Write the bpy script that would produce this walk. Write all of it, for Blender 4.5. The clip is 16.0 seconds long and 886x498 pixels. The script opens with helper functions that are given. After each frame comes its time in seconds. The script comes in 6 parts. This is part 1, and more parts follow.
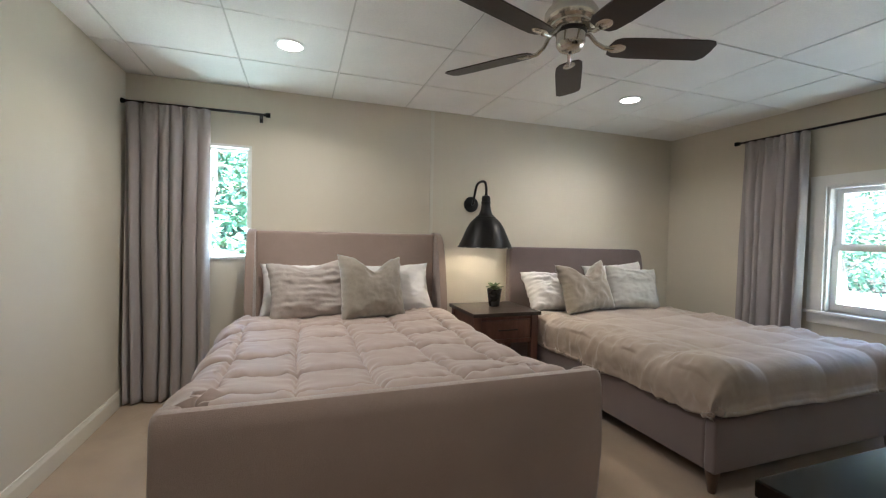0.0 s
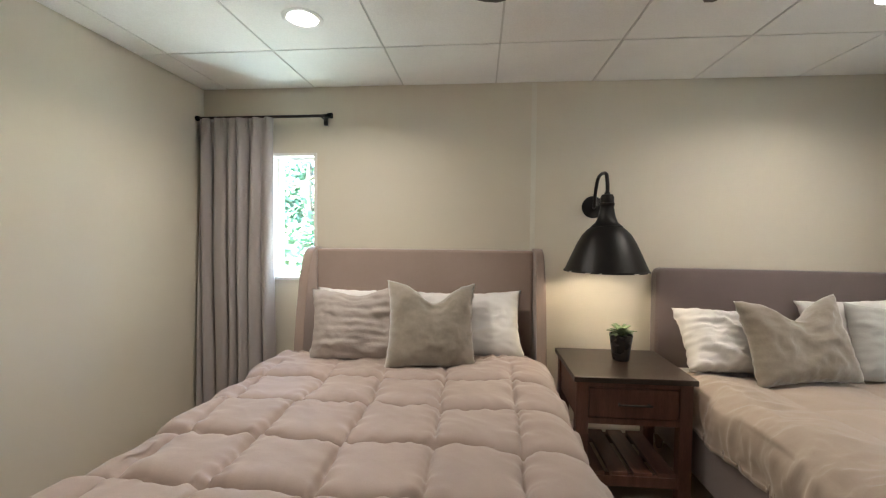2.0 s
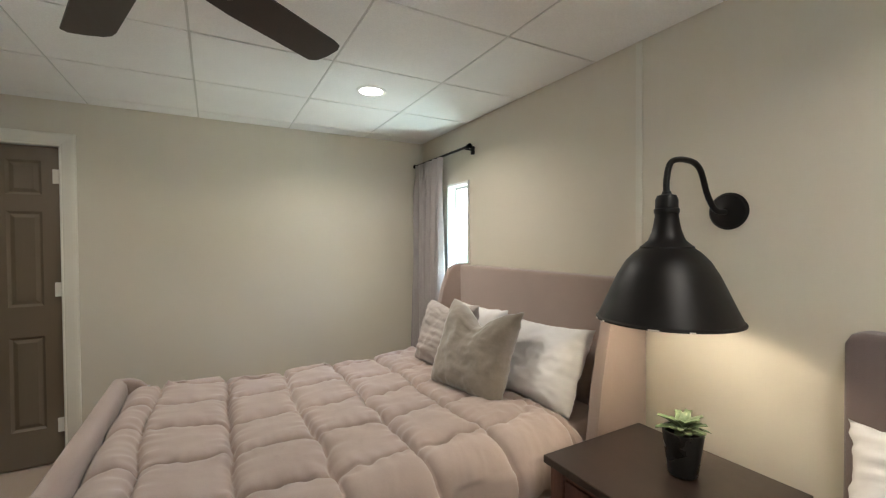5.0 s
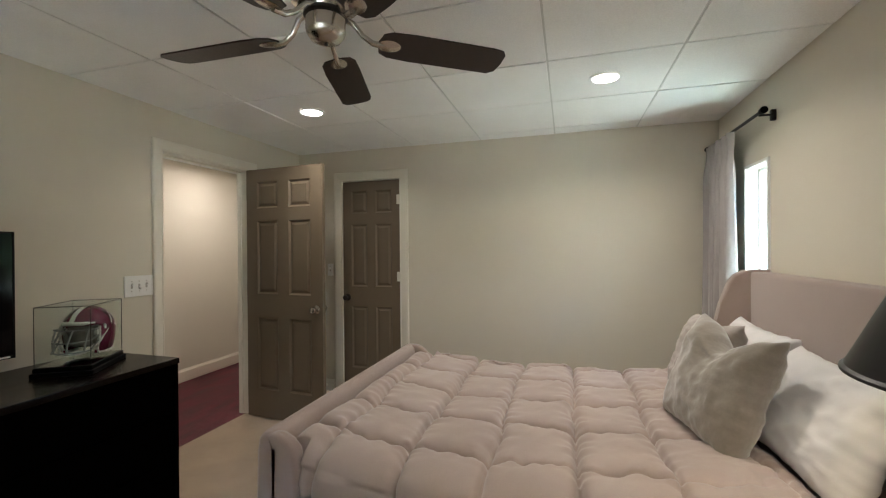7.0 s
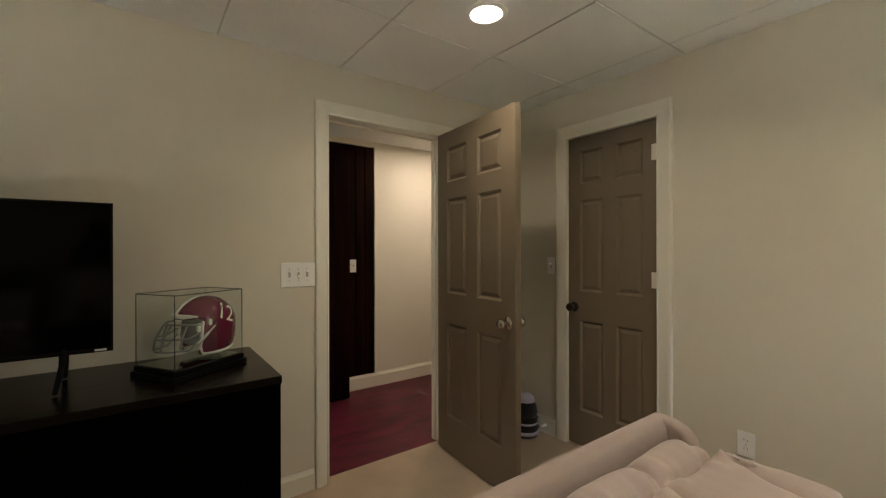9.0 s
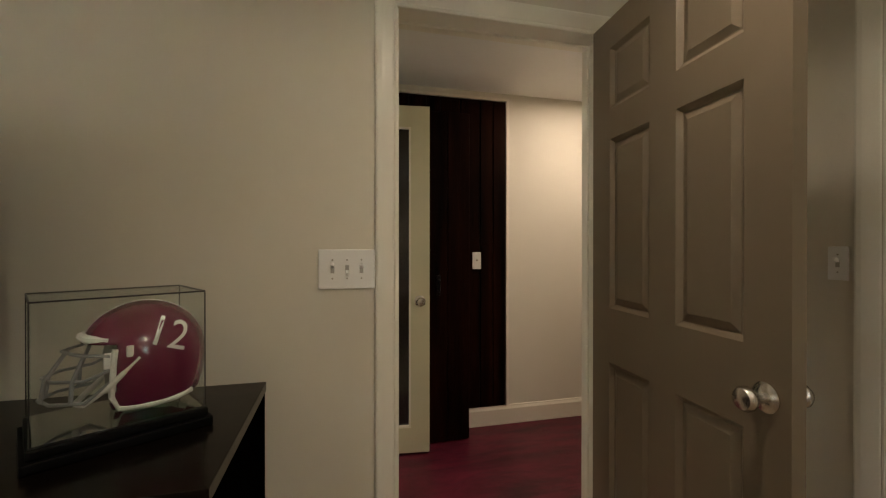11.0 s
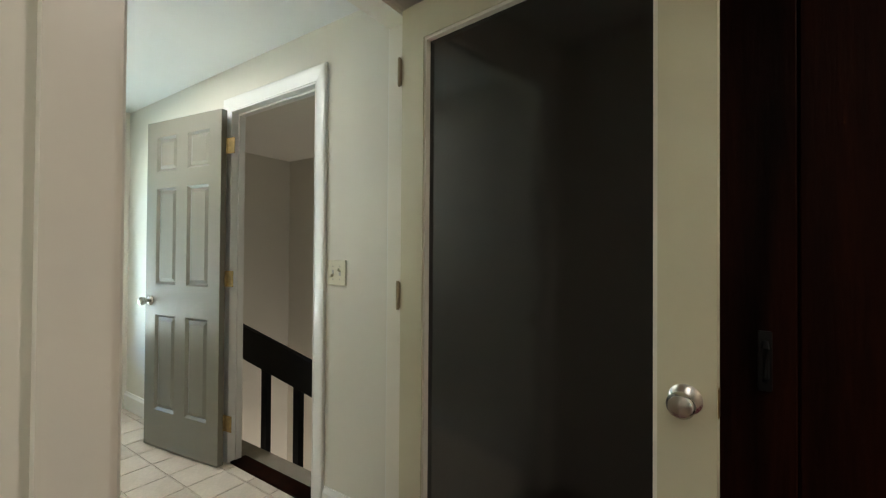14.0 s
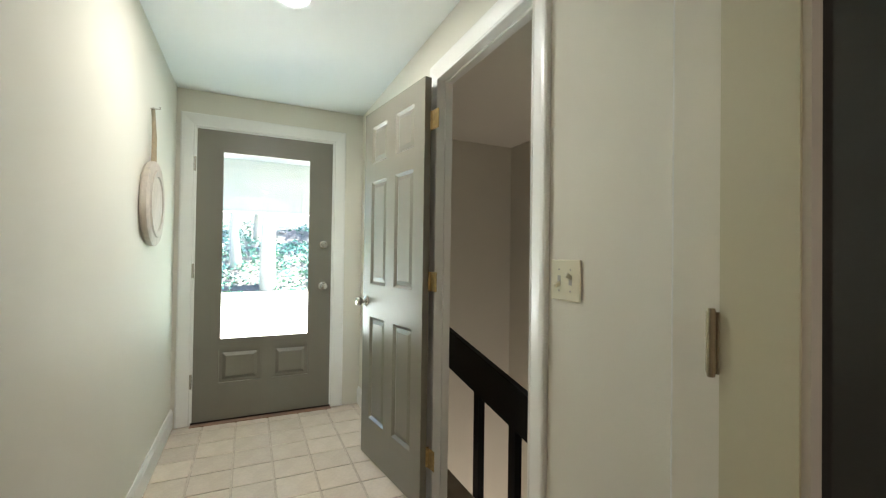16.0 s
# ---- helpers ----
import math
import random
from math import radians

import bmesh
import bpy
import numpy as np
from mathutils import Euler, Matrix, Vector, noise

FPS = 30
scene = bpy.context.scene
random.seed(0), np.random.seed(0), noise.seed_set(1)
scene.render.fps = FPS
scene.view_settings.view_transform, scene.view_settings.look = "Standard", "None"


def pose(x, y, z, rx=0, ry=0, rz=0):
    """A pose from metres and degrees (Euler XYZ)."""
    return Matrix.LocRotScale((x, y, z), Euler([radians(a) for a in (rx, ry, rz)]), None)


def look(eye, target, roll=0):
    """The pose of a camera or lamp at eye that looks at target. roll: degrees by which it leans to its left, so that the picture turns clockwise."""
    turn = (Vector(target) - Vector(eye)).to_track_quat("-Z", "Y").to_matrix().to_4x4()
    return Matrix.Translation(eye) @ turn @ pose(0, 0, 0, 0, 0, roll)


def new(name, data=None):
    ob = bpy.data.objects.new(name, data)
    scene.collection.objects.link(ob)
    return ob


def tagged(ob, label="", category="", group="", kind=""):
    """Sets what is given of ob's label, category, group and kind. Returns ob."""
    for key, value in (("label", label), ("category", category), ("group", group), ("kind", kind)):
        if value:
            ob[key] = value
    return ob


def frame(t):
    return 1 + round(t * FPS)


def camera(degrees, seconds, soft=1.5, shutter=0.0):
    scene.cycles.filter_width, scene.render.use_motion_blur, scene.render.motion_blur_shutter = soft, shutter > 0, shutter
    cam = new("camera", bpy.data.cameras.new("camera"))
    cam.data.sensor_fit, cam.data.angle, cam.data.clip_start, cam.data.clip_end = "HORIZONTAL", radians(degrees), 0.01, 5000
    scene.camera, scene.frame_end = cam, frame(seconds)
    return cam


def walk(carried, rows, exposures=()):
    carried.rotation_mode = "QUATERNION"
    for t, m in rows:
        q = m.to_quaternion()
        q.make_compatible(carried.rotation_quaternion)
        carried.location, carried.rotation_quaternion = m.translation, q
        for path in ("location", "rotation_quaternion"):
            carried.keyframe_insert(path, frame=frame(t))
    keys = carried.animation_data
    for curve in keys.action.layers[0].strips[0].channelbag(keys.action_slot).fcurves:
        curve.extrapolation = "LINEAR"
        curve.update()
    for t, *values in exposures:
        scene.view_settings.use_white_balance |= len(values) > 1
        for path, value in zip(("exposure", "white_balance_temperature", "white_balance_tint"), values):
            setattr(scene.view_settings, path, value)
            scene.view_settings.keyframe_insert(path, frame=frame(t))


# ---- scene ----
cam = camera(93.8, 16.0, soft=1.2)

PATH = [
    (0, (-0.441, -0.063, 1.211), (0.217, 1.825, 1.155), 1.2),
    (0.5, (-0.329, 0.219, 1.229), (0.23, 2.139, 1.174), 1.1),
    (1, (-0.179, 0.453, 1.277), (0.232, 2.409, 1.202), 1.1),
    (1.5, (0.041, 0.604, 1.313), (0.184, 2.597, 1.232), 0.8),
    (2, (0.322, 0.697, 1.326), (0.146, 2.688, 1.261), 0.5),
    (2.5, (0.637, 0.77, 1.361), (0.155, 2.71, 1.293), 0.2),
    (3, (0.973, 0.924, 1.393), (0.177, 2.758, 1.324), 0.1),
    (3.2, (1.073, 1.007, 1.423), (0.167, 2.789, 1.349), -0.1),
    (5.5, (2.046, 1.913, 1.401), (0.152, 2.553, 1.377), -0.4),
    (6, (2.105, 2.101, 1.395), (0.122, 2.361, 1.376), -0.6),
    (6.5, (2.069, 2.265, 1.388), (0.078, 2.083, 1.379), -0.5),
    (7, (1.967, 2.356, 1.381), (0.051, 1.784, 1.377), -0.5),
    (7.5, (1.719, 2.373, 1.369), (-0.06, 1.459, 1.367), -0.4),
    (8, (1.373, 2.312, 1.356), (-0.242, 1.132, 1.356), -0.3),
    (8.5, (0.995, 2.187, 1.331), (-0.424, 0.777, 1.33), -0.2),
    (9, (0.714, 2.032, 1.299), (-0.465, 0.417, 1.298), -0.1),
    (9.5, (0.507, 1.849, 1.263), (-0.421, 0.077, 1.265), -0.1),
    (10, (0.35, 1.645, 1.235), (-0.354, -0.227, 1.236), -0.1),
    (10.2, (0.297, 1.554, 1.235), (-0.357, -0.336, 1.228), -0.0),
    (12.3, (-0.305, 0.57, 1.229), (-0.369, -1.429, 1.24), 0.1),
    (12.5, (-0.352, 0.465, 1.232), (-0.308, -1.535, 1.24), 0.2),
    (13, (-0.461, 0.209, 1.232), (-0.062, -1.751, 1.24), 0.1),
    (13.5, (-0.485, -0.026, 1.207), (0.27, -1.878, 1.247), 0.4),
    (14, (-0.473, -0.21, 1.222), (0.647, -1.867, 1.244), 0.4),
    (14.5, (-0.406, -0.371, 1.222), (1.052, -1.739, 1.245), 0.4),
    (15, (-0.275, -0.492, 1.218), (1.416, -1.56, 1.243), 0.6),
    (15.5, (-0.109, -0.599, 1.213), (1.675, -1.502, 1.239), 0.8),
    (16, (0.086, -0.709, 1.199), (1.898, -1.555, 1.224), 0.8),
]
walk(cam, [(t, look(*p)) for t, *p in PATH], [(0.0, 5.0, 5900, 10), (3.0, 5.0, 6400, 11), (5.5, 4.95, 6150, 9), (7.0, 4.9, 6200, 9), (8.5, 4.8, 6800, 8), (9.5, 4.7, 7500, 11), (10.2, 4.65, 7600, 12),
     (12.5, 4.9, 6600, 11), (13.5, 4.95, 6300, 8), (14.5, 5.15, 5750, 2), (16.0, 5.1, 6200, 7)])

# ---- world, sun, lamps ----
world = bpy.data.worlds.new("sky")
scene.world = world
world.use_nodes = True
wn = world.node_tree.nodes
sky = wn.new("ShaderNodeTexSky")
sky.sky_type = "NISHITA"
sky.sun_disc = False
sky.sun_elevation = radians(62)
sky.sun_rotation = radians(180)
wn["Background"].inputs["Strength"].default_value = 0.15
world.node_tree.links.new(sky.outputs[0], wn["Background"].inputs["Color"])

sun = new("sun", bpy.data.lights.new("sun", "SUN"))
sun.data.energy, sun.data.angle, sun.data.color = 5.0, radians(0.6), (1.0, 0.95, 0.86)
sun.matrix_world = look((0, 0, 20), (0.0, 5.2, 10.2))

WARM = (1.0, 0.89, 0.76)


def downlight(name, x, y, z, power, color=WARM, spread=176):
    lamp = new(name, bpy.data.lights.new(name, "AREA"))
    lamp.data.shape, lamp.data.size = "DISK", 0.13
    lamp.data.energy, lamp.data.color, lamp.data.spread = power, color, radians(spread)
    lamp.matrix_world = pose(x, y, z)
    return lamp


CEIL, HALL_CEIL = 2.32, 2.31
DOWNLIGHTS = [(-0.50, 2.57), (2.0, 2.56), (-0.50, 0.69)]
for lx, ly in DOWNLIGHTS:
    downlight("bedroom_lamp", lx, ly, CEIL - 0.008, 0.385 if ly > 2 else 0.225, spread=150)
downlight("corridor_lamp", 1.99, -0.86, HALL_CEIL - 0.008, 0.40, (1.0, 0.94, 0.87))
downlight("vestibule_lamp", -1.55, -0.95, HALL_CEIL - 0.008, 0.37, (1.0, 0.83, 0.71))
# Added unseen fill, standing in for light coming up from the floor below.
lower = new("lower_floor_fill", bpy.data.lights.new("lower_floor_fill", "AREA"))
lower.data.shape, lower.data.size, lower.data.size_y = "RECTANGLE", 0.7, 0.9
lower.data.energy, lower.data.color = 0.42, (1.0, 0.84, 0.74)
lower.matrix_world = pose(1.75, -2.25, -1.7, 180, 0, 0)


def daylight(name, eye, target, w, h, power, spread=180):
    """Daylight thrown up from the bright ground through a window, from its outer sill."""
    lamp = new(name, bpy.data.lights.new(name, "AREA"))
    lamp.data.shape, lamp.data.size, lamp.data.size_y = "RECTANGLE", w, h
    lamp.data.energy, lamp.data.color, lamp.data.spread = power, (0.78, 1.0, 0.92), radians(spread)
    lamp.matrix_world = look(eye, target)


daylight("narrow_window_daylight", (-0.952, 3.556, 1.036), (-0.35, 2.85, 2.0), 0.25, 0.02, 0.32, 140)
daylight("sash_window_daylight", (3.535, 1.58, 0.725), (2.3, 1.80, 1.30), 0.76, 0.03, 0.25, 140)
daylight("outer_door_daylight", (3.475, -0.827, 0.56), (2.4, -0.95, 1.5), 0.56, 0.03, 0.30)
bulb = new("reading_bulb", bpy.data.lights.new("reading_bulb", "POINT"))
bulb.data.energy, bulb.data.color, bulb.data.shadow_soft_size = 0.17, (1.0, 0.84, 0.63), 0.03
bulb.location = (1.028, 3.09, 1.27)


# ---- materials ----
def mat(name, color, rough=0.6, metal=0.0, vary=0.08, scale=6.0, fine=0.0, fine_scale=120.0, bump=0.0, bump_scale=None,
        color2=None, stretch=(1, 1, 1), spec=0.5, coat=0.0, sheen=0.0, rand=0.0):
    """A surface with variation at two scales and fine relief."""
    m = bpy.data.materials.new(name)
    m.use_nodes = True
    nt = m.node_tree
    n, ln = nt.nodes, nt.links
    b = n["Principled BSDF"]
    b.inputs["Roughness"].default_value = rough
    b.inputs["Metallic"].default_value = metal
    b.inputs["Specular IOR Level"].default_value = spec
    b.inputs["Coat Weight"].default_value = coat
    b.inputs["Sheen Weight"].default_value = sheen
    tc = n.new("ShaderNodeTexCoord")
    mp = n.new("ShaderNodeMapping")
    mp.inputs["Scale"].default_value = stretch
    ln.new(tc.outputs["Object"], mp.inputs["Vector"])
    big = n.new("ShaderNodeTexNoise")
    big.inputs["Scale"].default_value, big.inputs["Detail"].default_value = scale, 4
    ln.new(mp.outputs[0], big.inputs["Vector"])
    small = n.new("ShaderNodeTexNoise")
    small.inputs["Scale"].default_value, small.inputs["Detail"].default_value = fine_scale, 3
    ln.new(mp.outputs[0], small.inputs["Vector"])
    c1 = Vector(color)
    c2 = Vector(color2) if color2 else c1 * (1 - vary * 2)
    ramp = n.new("ShaderNodeValToRGB")
    ramp.color_ramp.elements[0].position, ramp.color_ramp.elements[1].position = 0.3, 0.7
    ramp.color_ramp.elements[0].color, ramp.color_ramp.elements[1].color = (*c2, 1), (*c1, 1)
    ln.new(big.outputs["Fac"], ramp.inputs[0])
    out = ramp.outputs[0]
    if fine:
        mx = n.new("ShaderNodeMix")
        mx.data_type, mx.blend_type = "RGBA", "MULTIPLY"
        mx.inputs[0].default_value = fine
        r2 = n.new("ShaderNodeValToRGB")
        r2.color_ramp.elements[0].position, r2.color_ramp.elements[1].position = 0.35, 0.62
        r2.color_ramp.elements[0].color = (0.35, 0.35, 0.35, 1)
        ln.new(small.outputs["Fac"], r2.inputs[0])
        ln.new(out, mx.inputs[6])
        ln.new(r2.outputs[0], mx.inputs[7])
        out = mx.outputs[2]
    if rand:
        oi = n.new("ShaderNodeObjectInfo")
        hs = n.new("ShaderNodeHueSaturation")
        mr = n.new("ShaderNodeMapRange")
        mr.inputs["To Min"].default_value, mr.inputs["To Max"].default_value = 1 - rand, 1 + rand
        ln.new(oi.outputs["Random"], mr.inputs["Value"])
        ln.new(mr.outputs[0], hs.inputs["Value"])
        ln.new(out, hs.inputs["Color"])
        out = hs.outputs[0]
    ln.new(out, b.inputs["Base Color"])
    rr = n.new("ShaderNodeMapRange")
    rr.inputs["To Min"].default_value, rr.inputs["To Max"].default_value = max(0.02, rough - 0.06), min(1, rough + 0.06)
    ln.new(big.outputs["Fac"], rr.inputs["Value"])
    ln.new(rr.outputs[0], b.inputs["Roughness"])
    if bump:
        bp = n.new("ShaderNodeBump")
        bp.inputs["Strength"].default_value, bp.inputs["Distance"].default_value = bump, 0.004
        src = small
        if bump_scale:
            src = n.new("ShaderNodeTexNoise")
            src.inputs["Scale"].default_value, src.inputs["Detail"].default_value = bump_scale, 4
            ln.new(mp.outputs[0], src.inputs["Vector"])
        ln.new(src.outputs["Fac"], bp.inputs["Height"])
        ln.new(bp.outputs[0], b.inputs["Normal"])
    return m


def glow_mat(name, color, strength):
    m = bpy.data.materials.new(name)
    m.use_nodes = True
    b = m.node_tree.nodes["Principled BSDF"]
    b.inputs["Base Color"].default_value = (0.8, 0.8, 0.8, 1)
    b.inputs["Emission Color"].default_value = (*color, 1)
    b.inputs["Emission Strength"].default_value = strength
    return m


PAINT = mat("wall_paint", (0.685, 0.632, 0.527), 0.62, vary=0.02, scale=1.3, bump=0.12, bump_scale=220, spec=0.3)
HALLPAINT = mat("hall_wall_paint", (0.72, 0.69, 0.60), 0.75, vary=0.02, scale=1.3, bump=0.12, bump_scale=220, spec=0.2)
CEILTILE = mat("ceiling_tile", (0.90, 0.89, 0.86), 0.85, vary=0.03, scale=2.5, fine=0.10, fine_scale=160, bump=0.35, bump_scale=170, spec=0.2)
CEILGRID = mat("ceiling_grid_metal", (0.62, 0.61, 0.57), 0.45, vary=0.03)
GROOVE = mat("ceiling_gap", (0.30, 0.29, 0.26), 0.8)
CEILWHITE = mat("ceiling_white_paint", (0.84, 0.84, 0.81), 0.7, vary=0.02, scale=1.5, bump=0.1, bump_scale=200)
TRIM = mat("trim_paint", (0.80, 0.765, 0.665), 0.34, vary=0.02, scale=3, bump=0.05, bump_scale=90)
TRIMW = mat("white_trim_paint", (0.82, 0.81, 0.77), 0.33, vary=0.02, scale=3, bump=0.05, bump_scale=90)
CARPET = mat("beige_carpet", (0.52, 0.395, 0.275), 0.95, vary=0.10, scale=4, fine=0.35, fine_scale=260, bump=0.9, bump_scale=320, spec=0.1, sheen=0.3)
REDFLOOR = mat("burgundy_floor", (0.165, 0.020, 0.042), 0.38, color2=(0.045, 0.006, 0.013), scale=4.2, fine=0.45, fine_scale=26, bump=0.3, bump_scale=240, stretch=(0.7, 2.6, 1), spec=0.3)
TILE = mat("floor_tile", (0.72, 0.625, 0.52), 0.20, color2=(0.65, 0.555, 0.45), scale=9, fine=0.10, fine_scale=60, bump=0.10, bump_scale=30, rand=0.07)
GROUT = mat("tile_grout", (0.58, 0.49, 0.39), 0.85, vary=0.12, scale=20, bump=0.4)
DOORTAUPE = mat("taupe_door_paint", (0.175, 0.136, 0.092), 0.46, vary=0.03, scale=3, bump=0.10, bump_scale=60, stretch=(1, 1, 0.06))
DOORGREY = mat("olive_grey_door_paint", (0.20, 0.185, 0.145), 0.38, vary=0.03, scale=3, bump=0.08, bump_scale=60, stretch=(1, 1, 0.06))
DOORCREAM = mat("cream_door_paint", (0.60, 0.565, 0.40), 0.40, vary=0.02, scale=3, bump=0.06, bump_scale=80)
DARKWOOD = mat("dark_stained_boards", (0.022, 0.006, 0.003), 0.55, color2=(0.0012, 0.0005, 0.0004), spec=0.03, scale=4, fine=0.5, fine_scale=40, bump=0.25, bump_scale=50, stretch=(3, 3, 0.25))
NICKEL = mat("satin_nickel", (0.62, 0.59, 0.54), 0.24, metal=1.0, vary=0.05, scale=30)
BRASS = mat("aged_brass", (0.55, 0.40, 0.17), 0.36, metal=1.0, color2=(0.30, 0.21, 0.10), scale=40)
TARNISH = mat("tarnished_hinge_brass", (0.36, 0.31, 0.20), 0.5, metal=0.4, color2=(0.28, 0.23, 0.14), scale=40)
DARKMETAL = mat("dark_bronze_metal", (0.035, 0.030, 0.028), 0.42, metal=0.6, vary=0.1, scale=20)
PLATE = mat("white_plastic", (0.84, 0.83, 0.80), 0.30, vary=0.02)
PLATEIV = mat("ivory_plastic", (0.70, 0.66, 0.50), 0.32, vary=0.02)
SCREW = mat("screw_steel", (0.45, 0.42, 0.36), 0.35, metal=0.8)
FROST = mat("smoked_frosted_glass", (0.009, 0.0088, 0.008), 0.13, vary=0.1, scale=1.5, spec=0.8)
BLACKPAINT = mat("black_stair_paint", (0.006, 0.006, 0.006), 0.45, vary=0.1, spec=0.12)
def thin_glass(name, tint=(0.97, 0.99, 0.98)):
    """A thin clear sheet: straight transmission with a Fresnel gloss."""
    m = bpy.data.materials.new(name)
    m.use_nodes = True
    nt = m.node_tree
    mix, tr = nt.nodes.new("ShaderNodeMixShader"), nt.nodes.new("ShaderNodeBsdfTransparent")
    gl, fr = nt.nodes.new("ShaderNodeBsdfGlossy"), nt.nodes.new("ShaderNodeLayerWeight")
    pw, rg = nt.nodes.new("ShaderNodeMath"), nt.nodes.new("ShaderNodeMapRange")
    pw.operation = "POWER"
    pw.inputs[1].default_value = 5.0
    rg.inputs["To Min"].default_value, rg.inputs["To Max"].default_value = 0.035, 0.30
    tr.inputs["Color"].default_value = (*tint, 1)
    gl.inputs["Roughness"].default_value = 0.01
    fr.inputs["Blend"].default_value = 0.5
    nt.links.new(fr.outputs["Facing"], pw.inputs[0])
    nt.links.new(pw.outputs[0], rg.inputs["Value"])
    nt.links.new(rg.outputs[0], mix.inputs[0])
    nt.links.new(tr.outputs[0], mix.inputs[1])
    nt.links.new(gl.outputs[0], mix.inputs[2])
    out = [q for q in nt.nodes if q.type == "OUTPUT_MATERIAL"][0]
    nt.links.new(mix.outputs[0], out.inputs[0])
    return m


PANE = thin_glass("window_glass")
LENS = glow_mat("lamp_lens", (1.0, 0.95, 0.88), 0.6)


# ---- mesh helpers ----
def boxes(bm, *specs):
    """Axis boxes (x0, y0, z0, x1, y1, z1) into bm."""
    for x0, y0, z0, x1, y1, z1 in specs:
        vs = [bm.verts.new((x, y, z)) for z in (z0, z1) for y in (y0, y1) for x in (x0, x1)]
        for f in ((0, 2, 3, 1), (4, 5, 7, 6), (0, 1, 5, 4), (2, 6, 7, 3), (0, 4, 6, 2), (1, 3, 7, 5)):
            bm.faces.new([vs[i] for i in f])
    return bm


def box(*s, bevel=0.0, seg=2):
    bm = boxes(bmesh.new(), s)
    if bevel:
        bmesh.ops.bevel(bm, geom=bm.edges[:], offset=bevel, segments=seg, affect="EDGES", profile=0.6)
    return bm


def lathe(profile, seg=32):
    """Turned about z from (r, z) pairs."""
    bm = bmesh.new()
    rings = []
    for r, z in profile:
        if r < 1e-5:
            rings.append([bm.verts.new((0, 0, z))])
        else:
            rings.append([bm.verts.new((r * math.cos(2 * math.pi * i / seg), r * math.sin(2 * math.pi * i / seg), z)) for i in range(seg)])
    for a, b in zip(rings, rings[1:]):
        for i in range(seg):
            j = (i + 1) % seg
            if len(a) == 1 and len(b) > 1:
                bm.faces.new((a[0], b[j], b[i]))
            elif len(b) == 1 and len(a) > 1:
                bm.faces.new((a[i], a[j], b[0]))
            elif len(a) > 1:
                bm.faces.new((a[i], a[j], b[j], b[i]))
    bmesh.ops.recalc_face_normals(bm, faces=bm.faces[:])
    return bm


def tube(points, r, seg=10):
    """A round bar along points; r is one radius or one for each."""
    bm = bmesh.new()
    pts = [Vector(p) for p in points]
    rs = r if isinstance(r, (list, tuple)) else [r] * len(pts)
    ref = Vector((0.13, 0.27, 0.95))
    rings = []
    for i, p in enumerate(pts):
        d = (pts[min(i + 1, len(pts) - 1)] - pts[max(i - 1, 0)]).normalized()
        u = d.cross(ref)
        if u.length < 0.05:
            u = d.cross(Vector((1, 0, 0)))
        u.normalize()
        v = d.cross(u)
        rings.append([bm.verts.new(p + rs[i] * (math.cos(a) * u + math.sin(a) * v)) for a in (2 * math.pi * k / seg for k in range(seg))])
    for a, b in zip(rings, rings[1:]):
        for i in range(seg):
            j = (i + 1) % seg
            bm.faces.new((a[i], a[j], b[j], b[i]))
    bm.faces.new(rings[0][::-1])
    bm.faces.new(rings[-1])
    bmesh.ops.recalc_face_normals(bm, faces=bm.faces[:])
    return bm


def sheet(fn, nu, nv):
    """A grid of nu x nv cells, point by fn(u, v) with u, v in 0..1."""
    bm = bmesh.new()
    g = [[bm.verts.new(fn(i / nu, j / nv)) for j in range(nv + 1)] for i in range(nu + 1)]
    for i in range(nu):
        for j in range(nv):
            bm.faces.new((g[i][j], g[i + 1][j], g[i + 1][j + 1], g[i][j + 1]))
    return bm


def moved(bm, m):
    bm.transform(m)
    return bm


def joined(*bms):
    """Several bmeshes in one."""
    me = bpy.data.meshes.new("tmp")
    out = bmesh.new()
    for b in bms:
        b.to_mesh(me)
        out.from_mesh(me)
        b.free()
    bpy.data.meshes.remove(me)
    return out


def part(name, bm, material, parent=None, label="", smooth=None, m=None):
    """bm as one mesh object, under parent where given."""
    me = bpy.data.meshes.new(name)
    bm.normal_update()
    bm.to_mesh(me)
    bm.free()
    me.materials.append(material)
    if smooth is not None:
        me.shade_smooth()
        if smooth:
            me.set_sharp_from_angle(angle=radians(smooth))
    ob = new(name, me)
    if parent:
        ob.parent = parent
    if m is not None:
        ob.matrix_local = m
    if label:
        ob["label"] = label
    return ob


def thing(name, m, label, category, group="", kind=""):
    ob = new(name)
    ob.empty_display_size = 0.1
    ob.matrix_world = m
    return tagged(ob, label, category, group, kind)


def structure(name, bm, material, label, category, smooth=None):
    return tagged(part(name, bm, material, smooth=smooth), label, category, kind="structure")


